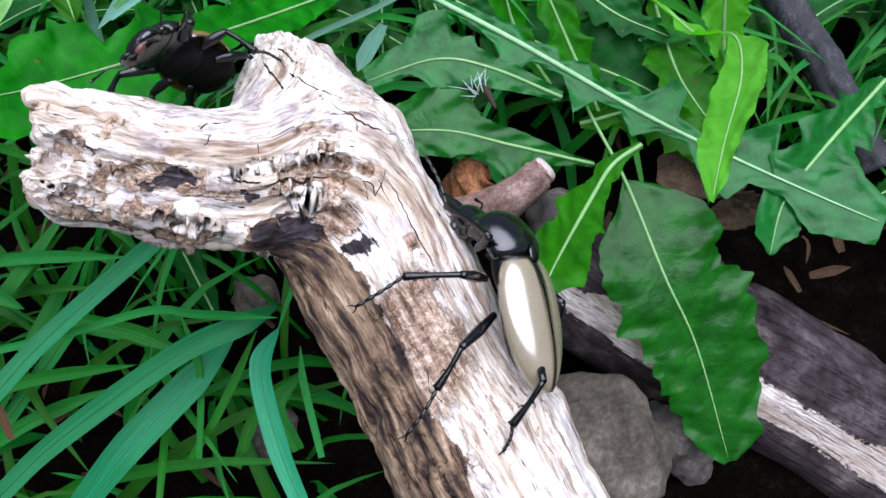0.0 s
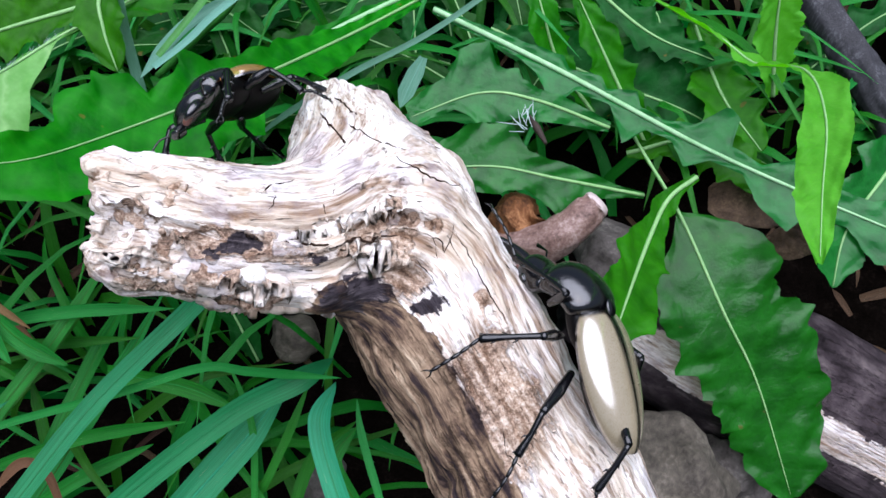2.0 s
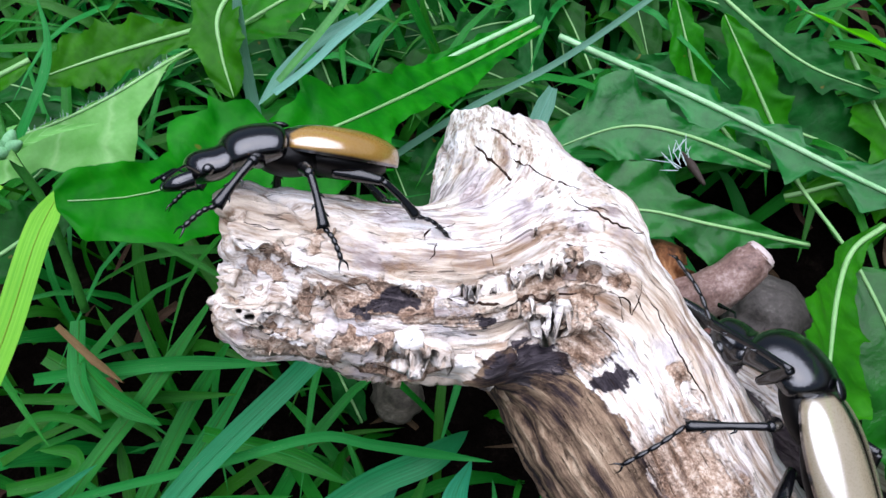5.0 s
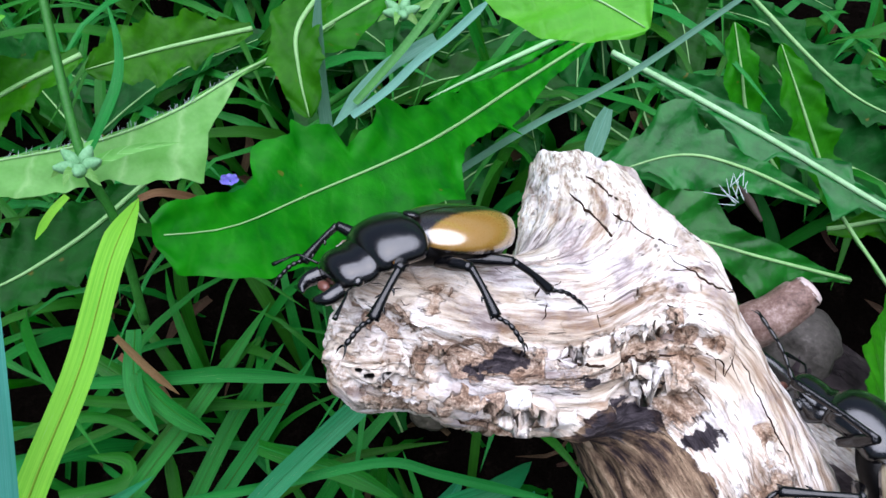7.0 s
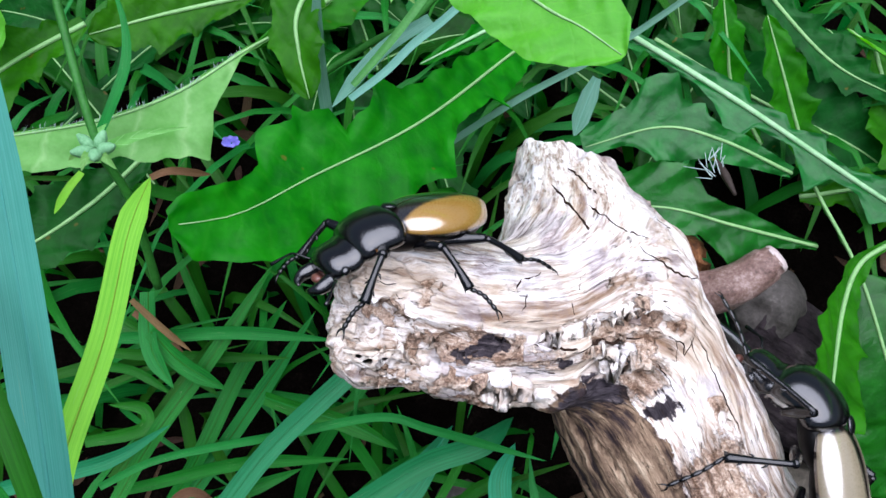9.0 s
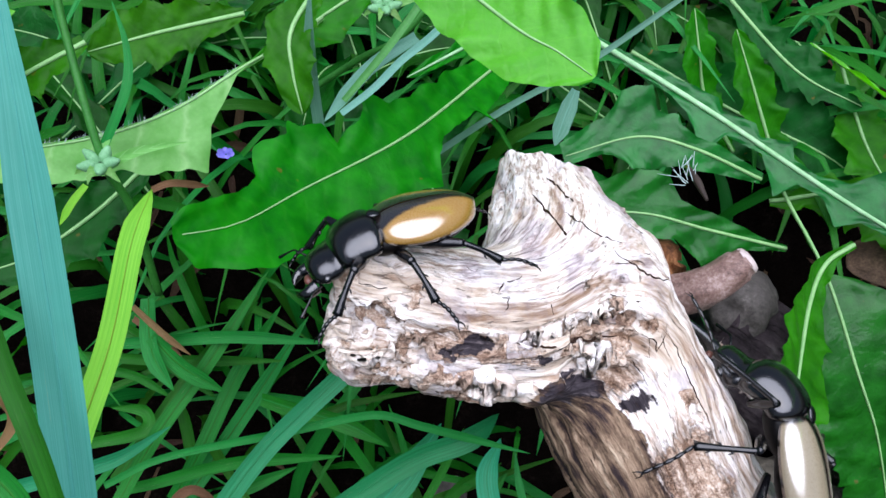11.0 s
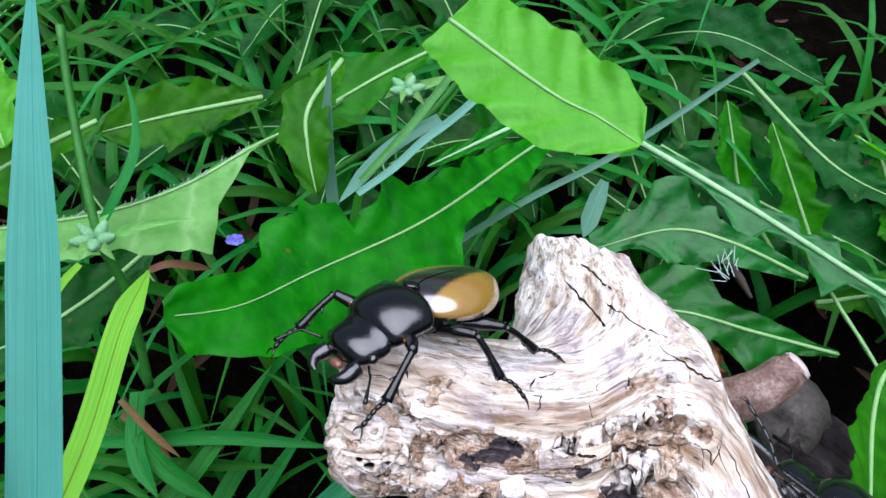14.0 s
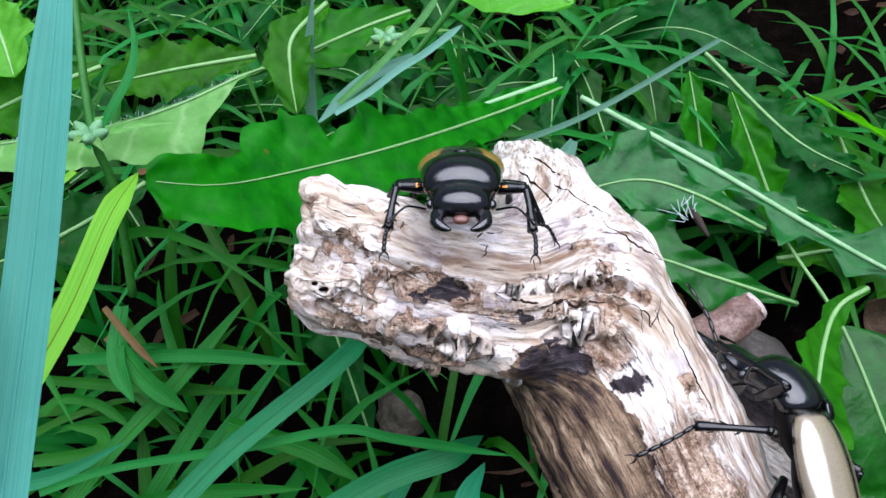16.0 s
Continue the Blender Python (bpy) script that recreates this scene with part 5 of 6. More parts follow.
grass([(-0.2012, 0.1593, 0.1484), (-0.1914, 0.1527, 0.1383), (-0.1824, 0.1477, 0.1293)], 0.0014, "dry brown grass stalk", M_DRY)
grass([(-0.1922, 0.1209, 0.2409), (-0.1892, 0.1114, 0.2355), (-0.1877, 0.1035, 0.2253), (-0.1871, 0.0989, 0.2170), (-0.1936, 0.0884, 0.2117)], 0.0017, "withered yellow grass blade", M_DRY)
grass([(-0.2078, 0.0854, 0.1080), (-0.1947, 0.1185, 0.1140), (-0.1797, 0.1478, 0.1177), (-0.1595, 0.1877, 0.1269)], 0.0030, "long green grass blade", M_BLADE)
grass([(-0.2382, 0.1401, 0.0982), (-0.2335, 0.1479, 0.0975), (-0.2183, 0.1479, 0.0958), (-0.1999, 0.1395, 0.0934)], 0.0021, "bent thin green grass blade", M_BLADE)
grass([(-0.2206, 0.1142, 0.1140), (-0.2014, 0.1213, 0.1111), (-0.2029, 0.1292, 0.1112), (-0.2167, 0.1292, 0.1127)], 0.0026, "curled thin green grass blade", M_BLADE)
grass([(-0.0859, 0.3236, 0.1258), (-0.0939, 0.3246, 0.1533), (-0.0993, 0.3310, 0.1719)], 0.0021, "thin upright green grass blade", M_BLADE)
grass([(-0.0800, 0.3214, 0.1104), (-0.0888, 0.3256, 0.1405), (-0.0908, 0.3331, 0.1597)], 0.0017, "thin upright green grass blade", M_BLADE)


def fold_hairs(points, thing):
    """Fine white hairs that stand on the folded leaf's edge."""
    rng = np.random.default_rng(31)
    line, length = smooth_path(points, 260)
    vs, fs = [], []
    for i in range(40, 240):
        p = line[i] + rng.normal(0, 0.0004, 3) - np.array(thing.location)
        d = np.array([rng.uniform(-0.5, 0.5), 0.8 + rng.uniform(-0.3, 0.3), 0.5]) * rng.uniform(0.001, 0.0024)
        v, f = tube([p, p + d * 0.6, p + d], [0.00008, 0.00006, 0.00003], 4, 4)
        fs += [tuple(q + len(vs) for q in g) for g in f]
        vs += v
    part("hairs", mesh_from("hairs", vs, fs, M_FLUFF), thing, "fine white hairs")


fold_hairs([(-0.1477, 0.2476, 0.1976), (-0.1614, 0.2331, 0.1992), (-0.1805, 0.2156, 0.1974), (-0.2052, 0.2054, 0.1933), (-0.2382, 0.1995, 0.1890), (-0.2690, 0.1917, 0.1879)], folded)


# ---- grass and low leaves past counting ----
def make_grass_cover():
    rng = np.random.default_rng(4)
    vs, fs, uvs, count = [], [], [], 0
    for i in range(2700):
        x, y = rng.uniform(-0.75, 0.7), rng.uniform(-0.25, 0.85)
        if i < 300:
            x, y = rng.uniform(-0.42, 0.02), rng.uniform(0.02, 0.42)
        if i >= 1500:
            x, y = rng.uniform(-0.35, 0.5), rng.uniform(0.3, 0.75)
        wet = noise.noise((x * 7, y * 7, 1.7))
        if wet < -0.05 and i < 1500 and not (x < -0.06 and y < 0.3):
            continue
        if -0.03 < x < 0.28 and -0.05 < y < 0.26:
            continue
        if 0.06 < x < 0.35 and 0.41 < y < 0.65 and i % 9:
            continue
        z = float(ground_height(x, y))
        L = rng.uniform(0.05, 0.13)
        a = rng.uniform(0, 6.28)
        lean = rng.uniform(0.5, 1.2)
        d = np.array([math.cos(a), math.sin(a), 0])
        p = [np.array([x, y, z]), np.array([x, y, z]) + d * L * 0.25 * lean + np.array([0, 0, L * 0.42]), np.array([x, y, z]) + d * L * 0.7 * lean + np.array([0, 0, L * 0.62]),
             np.array([x, y, z]) + d * L * 1.1 * lean + np.array([0, 0, L * 0.5])]
        v, f, uv = blade_geometry(p, rng.uniform(0.0014, 0.0036), (d[0] * 0.3, d[1] * 0.3 - 0.3, 0.9), n=9, tip=0.6)
        fs += [tuple(k + count for k in q) for q in f]
        vs.append(v)
        uvs += uv
        count += len(v)
    ob = new("grass", mesh_from("grass", np.vstack(vs), fs, M_BLADE, uvs=uvs))
    tagged(ob, "dense low green grass on the soil", "grass", kind="stuff")


def make_litter_cover():
    """Dry bits, stalks and crumbs on the soil."""
    rng = np.random.default_rng(9)
    vs, fs, uvs, count = [], [], [], 0
    for i in range(420):
        x, y = rng.uniform(-0.35, 0.4), rng.uniform(-0.1, 0.6)
        z = float(ground_height(x, y)) + 0.009
        a, L = rng.uniform(0, 6.28), rng.uniform(0.006, 0.035)
        d = np.array([math.cos(a), math.sin(a), rng.uniform(-0.1, 0.35)])
        o = np.array([x, y, z])
        bend = np.array([rng.uniform(-1, 1), rng.uniform(-1, 1), rng.uniform(0, 1)]) * L * 0.2
        v, f, uv = blade_geometry([o, o + d * L * 0.5 + bend, o + d * L], rng.uniform(0.0006, 0.003), n=6, tip=0.4)
        fs += [tuple(k + count for k in q) for q in f]
        vs.append(v)
        uvs += uv
        count += len(v)
    ob = new("plant_litter", mesh_from("plant_litter", np.vstack(vs), fs, M_DRY_DARK, uvs=uvs))
    tagged(ob, "dry brown stalks and leaf scraps on soil", "litter", kind="stuff")


make_grass_cover()
make_litter_cover()


def low_leaves():
    """Leaves of the weed cover that lie low behind the named ones."""
    rng = np.random.default_rng(21)
    for i in range(122):
        for _ in range(50):
            x, y = rng.uniform(-0.45, 0.45), rng.uniform(0.03, 0.75)
            if i < 50:
                x, y = rng.uniform(-0.3, 0.35), rng.uniform(0.24, 0.5)
            if i >= 120:
                x, y = rng.uniform(-0.05, 0.4), rng.uniform(0.3, 0.6)
            if x < -0.05 and y < 0.2:
                continue
            if x > 0.03 and y < 0.19:
                continue
            if -0.05 < x < 0.2 and y < 0.3:
                continue
            if 0.06 < x < 0.35 and 0.41 < y < 0.65:
                continue
            break
        z = float(ground_height(x, y)) + rng.uniform(0.012, 0.05)
        a, L = rng.uniform(0, 6.28), rng.uniform(0.07, 0.14)
        d = np.array([math.cos(a), math.sin(a), 0])
        o = np.array([x, y, z])
        rise = rng.uniform(0.0, 0.03)
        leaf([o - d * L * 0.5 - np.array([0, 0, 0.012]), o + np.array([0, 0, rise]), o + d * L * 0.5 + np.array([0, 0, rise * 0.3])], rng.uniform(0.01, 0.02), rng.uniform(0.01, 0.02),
             "green toothed weed leaf low in the grass", M_LEAF_SHADED, teeth=int(rng.integers(4, 8)), depth=rng.uniform(0.35, 0.7), seed=100 + i, n=70, rib=0.0006, group="low weed leaves", toward=(rng.uniform(-0.4, 0.4), rng.uniform(-0.6, 0.2), 0.9))


low_leaves()


# ---- beetles ----
def shell_material(name, base, rough=0.15, coat=0.3, flecks=(0.02, 0.02, 0.025), spec=0.7):
    m, nt, b = mat(name, rough, spec=spec)
    v = coords(nt, "Object")
    big, fine = tex_noise(nt, v, 260, 3), tex_noise(nt, v, 3500, 3, 0.7)
    nt.links.new(mixc(nt, maths(nt, "MULTIPLY", big, 0.5), base, flecks), b.inputs["Base Color"])
    nt.links.new(maths(nt, "ADD", rough, maths(nt, "MULTIPLY", fine, 0.08)), b.inputs["Roughness"])
    b.inputs["Coat Weight"].default_value, b.inputs["Coat Roughness"].default_value = coat, 0.16
    b.inputs["Coat IOR"].default_value = 1.7
    bump(nt, b, maths(nt, "ADD", big, maths(nt, "MULTIPLY", fine, 0.1)), 0.3, 0.0006)
    return m


def elytra_material(name, ochre, pale):
    """Ochre wing cases with a black band along the seam and a black rim."""
    m, nt, b = mat(name, 0.2)
    v = coords(nt, "Object")
    band = nt.nodes.new("ShaderNodeAttribute")
    band.attribute_name = "band"
    big, fine = tex_noise(nt, v, 180, 3), tex_noise(nt, v, 2500, 3, 0.7)
    col = mixc(nt, big, ochre, pale)
    col = mixc(nt, maths(nt, "MULTIPLY", fine, 0.3), col, tuple(0.5 * c for c in ochre))
    nt.links.new(mixc(nt, band.outputs["Fac"], col, (0.012, 0.009, 0.008)), b.inputs["Base Color"])
    nt.links.new(maths(nt, "ADD", 0.22, maths(nt, "MULTIPLY", fine, 0.12)), b.inputs["Roughness"])
    b.inputs["Coat Weight"].default_value, b.inputs["Coat Roughness"].default_value = 1.0, 0.16
    b.inputs["Coat IOR"].default_value = 2.2
    bump(nt, b, fine, 0.08, 0.0003)
    return m


M_SHELL = shell_material("black_shell", (0.0012, 0.0012, 0.0016), 0.17, 0.35, flecks=(0.003, 0.003, 0.004))
M_BELLY = shell_material("dull_black_underside", (0.0012, 0.001, 0.001), 0.35, 0.0, (0.004, 0.003, 0.003), 0.15)
M_LEG = shell_material("black_leg", (0.0015, 0.0015, 0.002), 0.16, 0.1, (0.004, 0.004, 0.005), 0.5)
M_ELYTRA = elytra_material("ochre_wing_case", (0.27, 0.14, 0.02), (0.36, 0.21, 0.05))
M_ELYTRA_PALE = elytra_material("tan_wing_case", (0.24, 0.195, 0.12), (0.33, 0.28, 0.19))
M_ORANGE = shell_material("orange_spot", (0.8, 0.3, 0.01), 0.35, 0.2, (0.5, 0.16, 0.01))
M_FRINGE = shell_material("tan_fringe", (0.16, 0.085, 0.02), 0.7, 0.0, (0.05, 0.025, 0.01))
M_MOUTH = shell_material("reddish_mouth", (0.14, 0.05, 0.035), 0.4, 0.1, (0.1, 0.03, 0.02))


def blob(size, centre, power=2.4, nu=28, nv=18, taper=0.0, squash=1.0, pinch=0.0):
    """A rounded box-like body; taper narrows its front, squash flattens its underside, pinch draws its edge to a rim."""
    verts, faces = [], []
    sp = lambda c: math.copysign(abs(c) ** (2 / power), c)
    for j in range(nv + 1):
        ph = -math.pi / 2 + math.pi * j / nv
        for i in range(nu):
            th = 2 * math.pi * i / nu
            x, y, z = sp(math.cos(ph)) * sp(math.cos(th)), sp(math.cos(ph)) * sp(math.sin(th)), sp(math.sin(ph))
            if z < 0:
                z *= squash
            w = 1 - taper * x + pinch * (1 - abs(z)) * (1 - x * x)
            verts.append((centre[0] + size[0] * x, centre[1] + size[1] * y * w, centre[2] + size[2] * z * (1 - 0.25 * x * x)))
    for j in range(nv):
        for i in range(nu):
            faces.append((j * nu + i, j * nu + (i + 1) % nu, (j + 1) * nu + (i + 1) % nu, (j + 1) * nu + i))
    return np.array(verts), faces


def dome(length, width, height, centre, p=4.0, nu=30, nv=32, under=0.6, front=1.0, arch=2.3):
    """An arched plate: full width over most of its length, rounded ends, flatter below; front scales its leading width."""
    verts, faces = [], []
    for i in range(nu + 1):
        t = -math.cos(math.pi * i / nu)
        g = max(0.0, 1 - abs(t) ** p) ** 0.5
        g = 0.02 + 0.98 * g
        w = width * g * (1 + (front - 1) * (t + 1) / 2)
        h = height * (0.25 + 0.75 * g) * (1 - 0.18 * max(0.0, t) ** 2) * (0.02 if i in (0, nu) else 1)
        for k in range(nv):
            a = 2 * math.pi * k / nv
            c, s = math.cos(a), math.sin(a)
            y = w * math.copysign(abs(c) ** (2 / arch), c)
            z = h * math.copysign(abs(s) ** (2 / arch), s) * (1 if s > 0 else under)
            verts.append((centre[0] + length * t, centre[1] + y, centre[2] + z))
    for i in range(nu):
        for k in range(nv):
            faces.append((i * nv + k, (i + 1) * nv + k, (i + 1) * nv + (k + 1) % nv, i * nv + (k + 1) % nv))
    return np.array(verts), faces


def elytron(side, band_front, band_rear):
    """One wing case, arched from the seam over to its rim; with how dark each place is."""
    nu, nv = 40, 22
    verts, band = [], []
    for i in range(nu + 1):
        u = i / nu
        x = -0.455 + 0.525 * u
        w = 0.212 * (max(0.0, 1 - abs((u - 0.6) / 0.61) ** 1.75) ** 0.6 if u < 0.6 else max(0.0, 1 - abs((u - 0.6) / 0.47) ** 2.3) ** 0.5)
        h = 0.118 * max(0.0, 1 - abs((u - 0.5) / 0.56) ** 2.6) ** 0.5
        for j in range(nv + 1):
            v = 0.012 + 1.78 * j / nv
            y, z = w * math.sin(v) ** 0.95 if v < 1.57 else w * (1 - 0.25 * (v - 1.57)), h * math.cos(v)
            verts.append((x, side * (y + 0.0015), z + 0.01))
            half = band_rear + (band_front - band_rear) * u ** 1.6
            edge = 0.012
            d = max(min(1, (half - y) / edge + 0.5), min(1, (v - 1.64) / 0.04), min(1, (u - 0.965) / 0.01))
            band.append(max(0.0, d))
    m = nv + 1
    faces = [(i * m + j, i * m + j + 1, (i + 1) * m + j + 1, (i + 1) * m + j) for i in range(nu) for j in range(nv)]
    if side < 0:
        faces = [f[::-1] for f in faces]
    return np.array(verts), faces, band


def leg_meshes(joints, size, thick=1.0):
    """Thigh, shin with spines, and foot of five joints with claws, about the hip."""
    a, b, c, d = (np.array(j, float) * size for j in joints)
    size = size * thick
    femur = tube([a * 0, (b - a) * 0.5 + np.array([0, 0, 0.006 * size]), b - a], [0.02 * size, 0.031 * size, 0.02 * size], 14, 10)
    tv, tf = tube([b - a, (b + c) / 2 - a + np.array([0, 0, 0.008 * size]), c - a], [0.016 * size, 0.015 * size, 0.025 * size], 14, 9)
    for k in range(4):
        p = (b - a) + (c - b) * (0.4 + 0.18 * k)
        s = unit(np.cross(c - b, [0.2, 0.3, 0.9])) * 0.03 * size * (1 if k % 2 else -1)
        v, f = tube([p, p + s * 0.6, p + s + (c - b) * 0.08], [0.009 * size, 0.006 * size, 0.001 * size], 5, 5)
        tf += [tuple(q + len(tv) for q in g) for g in f]
        tv += v
    fv, ff = [], []
    droop = np.array([0, 0, 0.02 * size])
    line, _ = smooth_path([c - a, (c + d) / 2 - a + droop, d - a], 6)
    for k in range(5):
        v, f = tube([line[k], (line[k] * 0.4 + line[k + 1] * 0.6), line[k + 1]], [0.007 * size, 0.012 * size, 0.008 * size], 6, 7)
        ff += [tuple(q + len(fv) for q in g) for g in f]
        fv += v
    way, out = unit(line[5] - line[4]), unit(np.cross(line[5] - line[4], [0, 0, 1]))
    for s in (-1, 1):
        p = line[5]
        v, f = tube([p, p + way * 0.02 * size + out * s * 0.018 * size, p + way * 0.035 * size + out * s * 0.022 * size - np.array([0, 0, 0.014 * size])], [0.006 * size, 0.004 * size, 0.001 * size], 6, 5)
        ff += [tuple(q + len(fv) for q in g) for g in f]
        fv += v
    return femur, (tv, tf), (fv, ff), a


def beetle(size, legs, label, wing, band_front, band_rear, turn=0.0, nod=0.0, spots=True, long_jaws=False, slim=1.0):
    def bent(p):
        q = Vector(p)
        f = min(1.0, max(0.0, (q.x - 0.02) / 0.3))
        pivot = Vector((0.04, 0, 0))
        return pivot + Euler((0, radians(nod) * f, radians(turn) * f)).to_matrix() @ (q - pivot)

    thing = tagged(new("beetle", None), label, "beetle", "stag beetles on the branch")
    add = lambda name, vf, material, parent=thing, text="": part(name, mesh_from(name, np.asarray(vf[0]) * size * np.array([1, slim, slim ** 0.6]), vf[1], material), parent, text)
    add("abdomen", blob((0.2, 0.165, 0.085), (-0.2, 0, -0.02), 2.2, squash=0.8), M_BELLY)
    add("thorax", blob((0.15, 0.15, 0.08), (0.03, 0, -0.03), 2.2), M_BELLY)
    for side, nm in ((1, "wing_case"), (-1, "wing_case")):
        v, f, band = elytron(side, band_front, band_rear)
        part(nm, mesh_from(nm, v * size * np.array([1, slim, slim ** 0.6]), f, wing, attrs=(("band", "FLOAT", band),)), thing, "glossy ochre wing case with black seam")
    bend = lambda vf: ([bent(p) for p in vf[0]], vf[1])
    add("scutellum", blob((0.035, 0.04, 0.012), (0.068, 0, 0.1), 2.0, 16, 10), M_SHELL)
    add("pronotum", bend(dome(0.132, 0.2, 0.11, (0.176, 0, -0.004), 5.5, front=0.84, arch=2.05)), M_SHELL, thing, "glossy black pronotum")
    add("collar", bend(dome(0.005, 0.118, 0.066, (0.292, 0, -0.012))), M_FRINGE, thing, "thin tan hair collar")
    head = add("head", bend(dome(0.1, 0.162, 0.084, (0.345, 0, -0.018), 4.6, front=0.74, arch=2.1)), M_SHELL, thing, "broad flat black head")
    add("labrum", bend(blob((0.022, 0.035, 0.02), (0.46, 0, -0.045), 2.2, 16, 10)), M_MOUTH, head, "reddish mouth")
    for s in (1, -1):
        add("eye", bend(blob((0.024, 0.02, 0.022), (0.37, s * 0.132, -0.015), 2.0, 16, 10)), M_SHELL, head)
        reach = [(0.43, s * 0.1, -0.045), (0.53, s * 0.13, -0.05), (0.65, s * 0.13, -0.06), (0.76, s * 0.09, -0.075), (0.83, s * 0.035, -0.09)] if long_jaws else [(0.43, s * 0.095, -0.04), (0.485, s * 0.1, -0.045), (0.52, s * 0.075, -0.05), (0.535, s * 0.04, -0.055)]
        add("mandible", bend(tube(reach, [0.036, 0.034, 0.028, 0.02, 0.006], 22, 10)), M_SHELL, head, "long curved black mandible" if long_jaws else "short curved black mandible")
        an = tube([(0.41, s * 0.15, -0.02), (0.45, s * 0.21, 0.01), (0.47, s * 0.24, 0.01), (0.55, s * 0.30, -0.02)], [0.006, 0.005, 0.005, 0.01], 16, 7)
        add("antenna", bend(an), M_LEG, head)
    femora = []
    for k, joints in enumerate(legs):
        if nod and k % 3 == 0:
            joints = (tuple(bent(joints[0])), *joints[1:])
        femur, tibia, foot, hip = leg_meshes(joints, size, 0.72 if long_jaws else 1.0)
        ob = part("femur", mesh_from("femur", *femur, M_LEG), thing)
        ob.location = hip
        part("tibia", mesh_from("tibia", *tibia, M_LEG), ob)
        part("tarsus", mesh_from("tarsus", *foot, M_LEG), ob, "thin jointed foot with claws")
        if k % 3 == 0 and spots:
            mid = (np.array(joints[1]) - np.array(joints[0])) * size * 0.45
            v, f = blob((0.04, 0.022, 0.022), (0, 0, 0), 2.0, 14, 10)
            q = Vector(mid).to_track_quat("X", "Z").to_matrix()
            part("femur_spot", mesh_from("femur_spot", [np.array(q @ Vector(p)) * size + mid + np.array([0.014, 0.008 if k < 3 else -0.008, 0.012]) * size for p in v], f, M_ORANGE), ob, "bright orange spot")
        femora.append(ob)
    return thing, femora


STANCE = [((0.16, 0.11, -0.06), (0.25, 0.27, -0.02), (0.36, 0.33, -0.19), (0.46, 0.35, -0.27)),
          ((0.0, 0.13, -0.07), (-0.03, 0.30, -0.02), (-0.10, 0.42, -0.18), (-0.17, 0.52, -0.25)),
          ((-0.14, 0.11, -0.07), (-0.30, 0.24, -0.03), (-0.47, 0.30, -0.14), (-0.64, 0.33, -0.2))]
walker, walker_legs = beetle(0.0535, STANCE + [tuple((x, -y, z) for x, y, z in j) for j in STANCE], "black and ochre stag beetle climbing over the branch", M_ELYTRA, 0.12, 0.03, 0, 20)
CLINGING = [
    ((0.16, 0.11, -0.06), (0.14, 0.19, 0.03), (0.32, 0.15, -0.19), (0.54, 0.16, -0.25)),
    ((0.00, 0.13, -0.07), (0.00, 0.34, -0.00), (0.03, 0.45, -0.18), (-0.05, 0.56, -0.33)),
    ((-0.14, 0.11, -0.07), (-0.25, 0.31, -0.08), (-0.38, 0.35, -0.19), (-0.53, 0.42, -0.31)),
    ((0.16, -0.11, -0.06), (0.21, 0.07, 0.00), (0.17, 0.07, -0.11), (0.23, 0.07, -0.18)),
    ((0.00, -0.13, -0.07), (-0.13, -0.11, 0.10), (-0.21, -0.14, 0.02), (-0.26, -0.11, -0.02)),
    ((-0.14, -0.11, -0.07), (-0.41, 0.09, 0.09), (-0.55, 0.13, -0.05), (-0.64, 0.13, -0.11)),
]
resting, resting_legs = beetle(0.081, CLINGING, "large stag beetle with tan wing cases clinging to the branch", M_ELYTRA_PALE, 0.032, 0.014, 6, 46, False, True, 0.72)
resting.matrix_basis = pose(0.0268, 0.1209, 0.1736, 45.4, -23.1, 99.7)


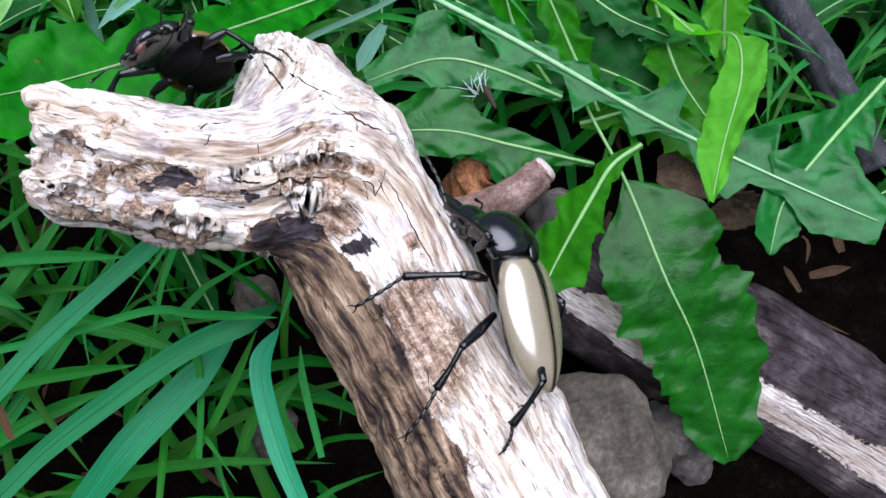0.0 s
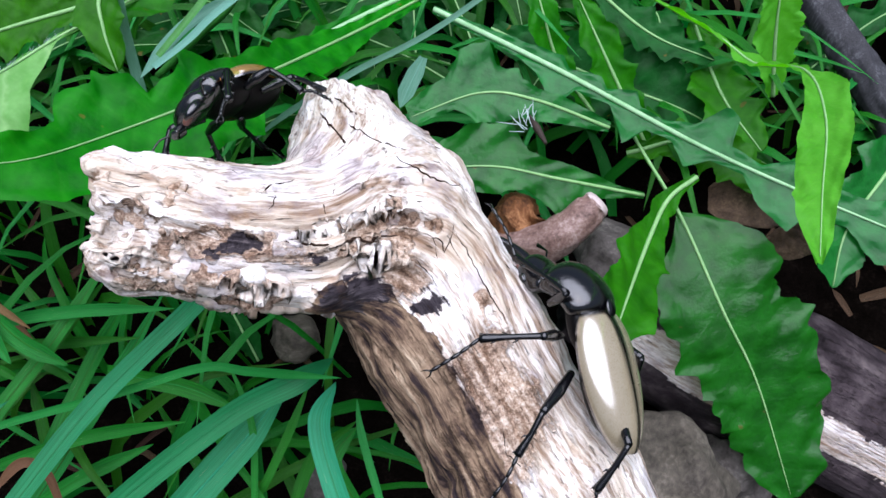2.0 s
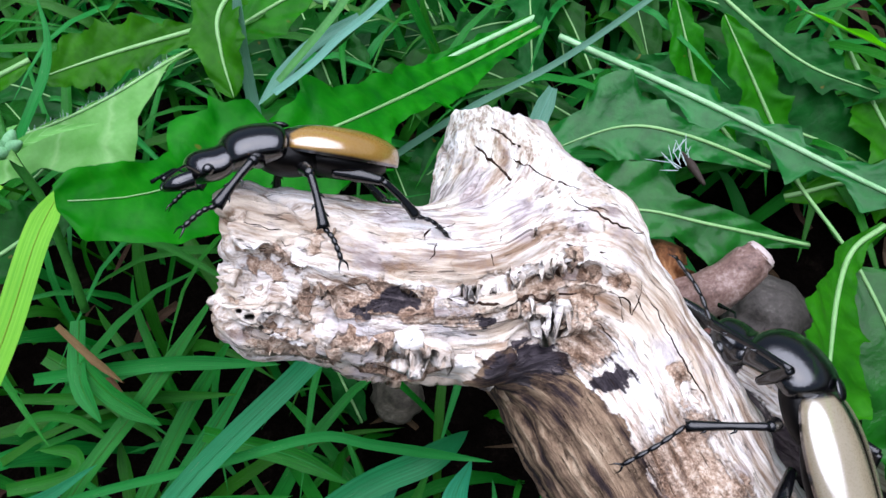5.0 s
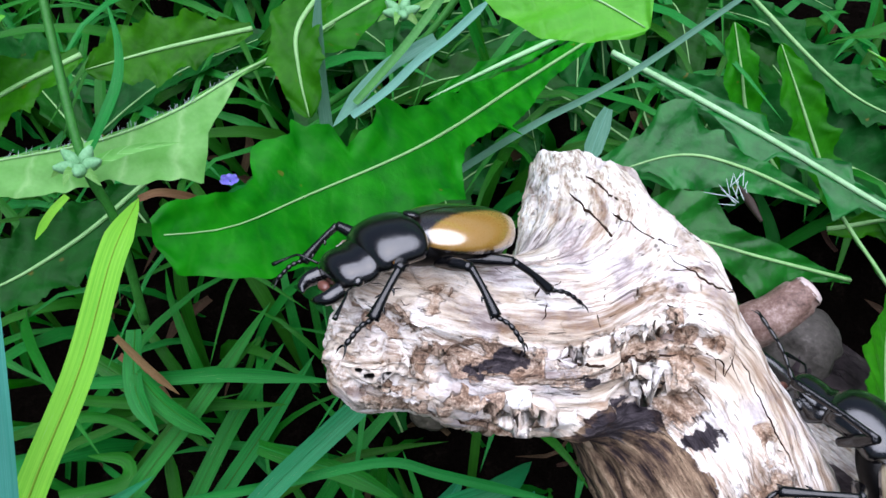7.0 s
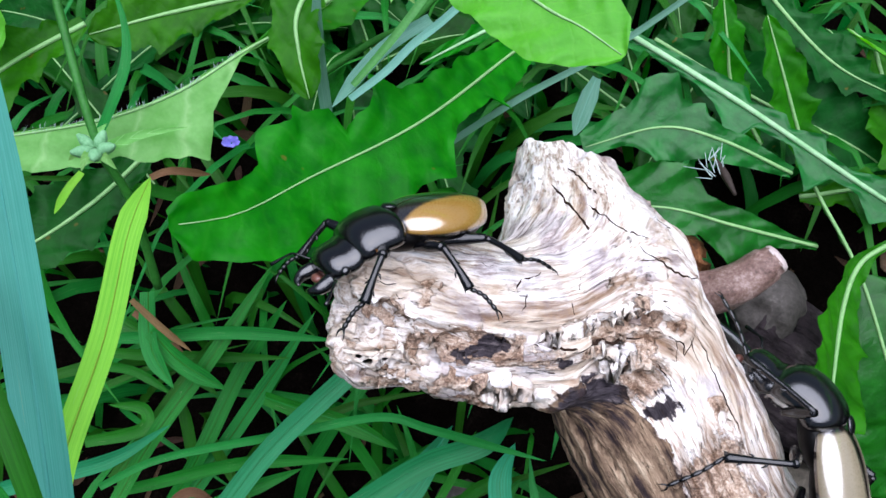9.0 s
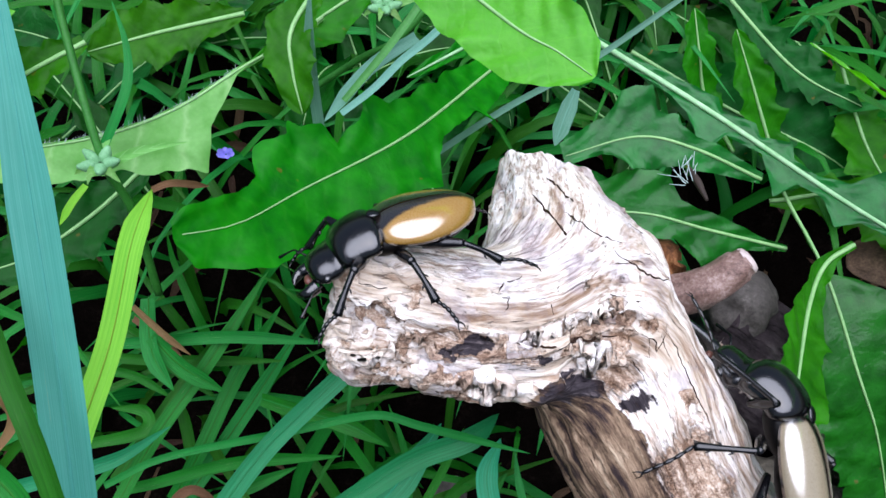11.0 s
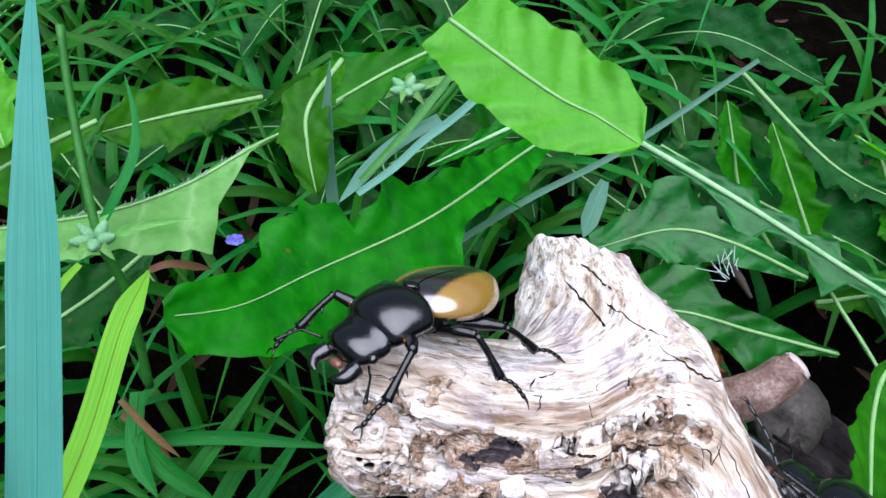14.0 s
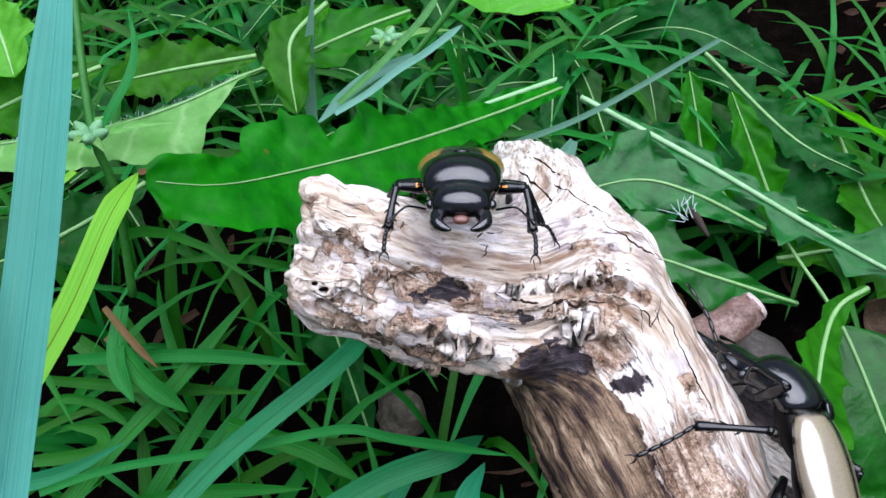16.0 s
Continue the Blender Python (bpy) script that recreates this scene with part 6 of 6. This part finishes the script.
def motions():
    near_root = near_blade.location.copy()
    walk(near_blade, [
        (0, pose(*near_root, 0, 0, 0)),
        (5, pose(*near_root, 0, 0, 0)),
        (7.5, pose(*near_root, 0.21, -2.04, 3.08)),
        (8, pose(*near_root, 0.16, -1.54, 2.33)),
        (8.5, pose(*near_root, 0.17, -1.60, 2.41)),
        (11, pose(*near_root, 0.10, -0.94, 1.41)),
        (11.5, pose(*near_root, 0.16, -1.49, 2.25)),
        (12, pose(*near_root, 0.13, -1.27, 1.91)),
        (12.5, pose(*near_root, 0.18, -1.71, 2.58)),
        (13, pose(*near_root, -0.05, 0.50, -0.75)),
        (13.5, pose(*near_root, 0.08, -0.77, 1.16)),
        (14, pose(*near_root, -0.04, 0.39, -0.58)),
        (14.5, pose(*near_root, -0.02, 0.17, -0.25)),
        (15, pose(*near_root, -0.02, 0.17, -0.25)),
        (15.5, pose(*near_root, -0.07, 0.66, -1.00)),
        (16, pose(*near_root, -0.13, 1.27, -1.91)),
    ])
    walk(walker, [
        (0, pose(-0.0801, 0.1755, 0.2155, 72.3, -59.2, -128.3)),
        (0.5, pose(-0.0801, 0.1786, 0.2180, 68.3, -56.2, -125.8)),
        (1, pose(-0.0836, 0.1769, 0.2170, 66.5, -46.0, -123.8)),
        (1.5, pose(-0.0833, 0.1802, 0.2172, 65.5, -43.5, -122.8)),
        (2, pose(-0.0834, 0.1803, 0.2173, 64.6, -41.3, -123.7)),
        (2.5, pose(-0.0808, 0.1773, 0.2182, 64.8, -42.5, -125.5)),
        (3, pose(-0.0866, 0.1695, 0.2208, 66.7, -35.3, -142.5)),
        (3.5, pose(-0.0860, 0.1637, 0.2264, 73.7, -27.8, -164.2)),
        (4, pose(-0.0823, 0.1598, 0.2293, 80.2, -20.4, 179.0)),
        (4.5, pose(-0.0926, 0.1556, 0.2345, 53.9, -30.9, -163.1)),
        (5, pose(-0.0936, 0.1535, 0.2346, 46.6, -29.5, -164.0)),
        (5.2, pose(-0.0972, 0.1518, 0.2344, 42.4, -26.4, -161.8)),
        (7.3, pose(-0.0909, 0.1483, 0.2310, 31.1, -29.0, -150.0)),
        (7.5, pose(-0.0969, 0.1511, 0.2339, 37.0, -28.6, -149.6)),
        (8, pose(-0.0938, 0.1518, 0.2331, 39.5, -32.8, -153.6)),
        (8.5, pose(-0.0944, 0.1503, 0.2324, 40.1, -30.3, -151.5)),
        (11, pose(-0.0961, 0.1515, 0.2332, 31.2, -9.2, -156.9)),
        (11.5, pose(-0.0976, 0.1507, 0.2329, 30.0, -7.0, -155.6)),
        (12, pose(-0.0978, 0.1485, 0.2316, 29.3, -4.3, -152.2)),
        (12.5, pose(-0.0999, 0.1481, 0.2318, 30.4, -2.4, -153.2)),
        (13, pose(-0.0978, 0.1497, 0.2330, 28.1, -5.4, -151.3)),
        (13.5, pose(-0.0902, 0.1527, 0.2330, 26.6, -41.7, -135.0)),
        (14, pose(-0.0926, 0.1531, 0.2346, 23.0, -31.8, -138.6)),
        (14.5, pose(-0.0828, 0.1536, 0.2340, 8.2, -41.4, -109.8)),
        (15, pose(-0.0797, 0.1540, 0.2334, 11.8, -49.1, -111.1)),
        (15.5, pose(-0.0775, 0.1543, 0.2337, 8.9, -46.5, -106.5)),
        (16, pose(-0.0709, 0.1518, 0.2315, -0.6, -40.2, -84.0)),
    ])
    for k, ob in enumerate(walker_legs):
        hip = ob.location.copy()
        rows = []
        for i in range(65):
            t = i * 0.25
            busy = 1.0 if 2.4 < t < 5.3 or 13.0 < t < 16.0 else (0.35 if t < 2.4 else 0.2)
            swing = busy * 14 * math.sin(t * 5.2 + math.pi * (k % 3) + (math.pi if k >= 3 else 0))
            lift = busy * 7 * max(0.0, math.cos(t * 5.2 + math.pi * (k % 3) + (math.pi if k >= 3 else 0)))
            drop = float(np.interp(t, [0, 2, 3, 4.6, 5.2, 7, 13, 14.5], [-22, -26, -40, -38, -20, -4, -4, -14]))
            rows.append((t, pose(*hip, (lift + drop if k < 3 else -lift + (12 if t > 14 else 0) * min(1.0, max(0.0, t - 14))), 0, swing)))
        walk(ob, rows)


motions()
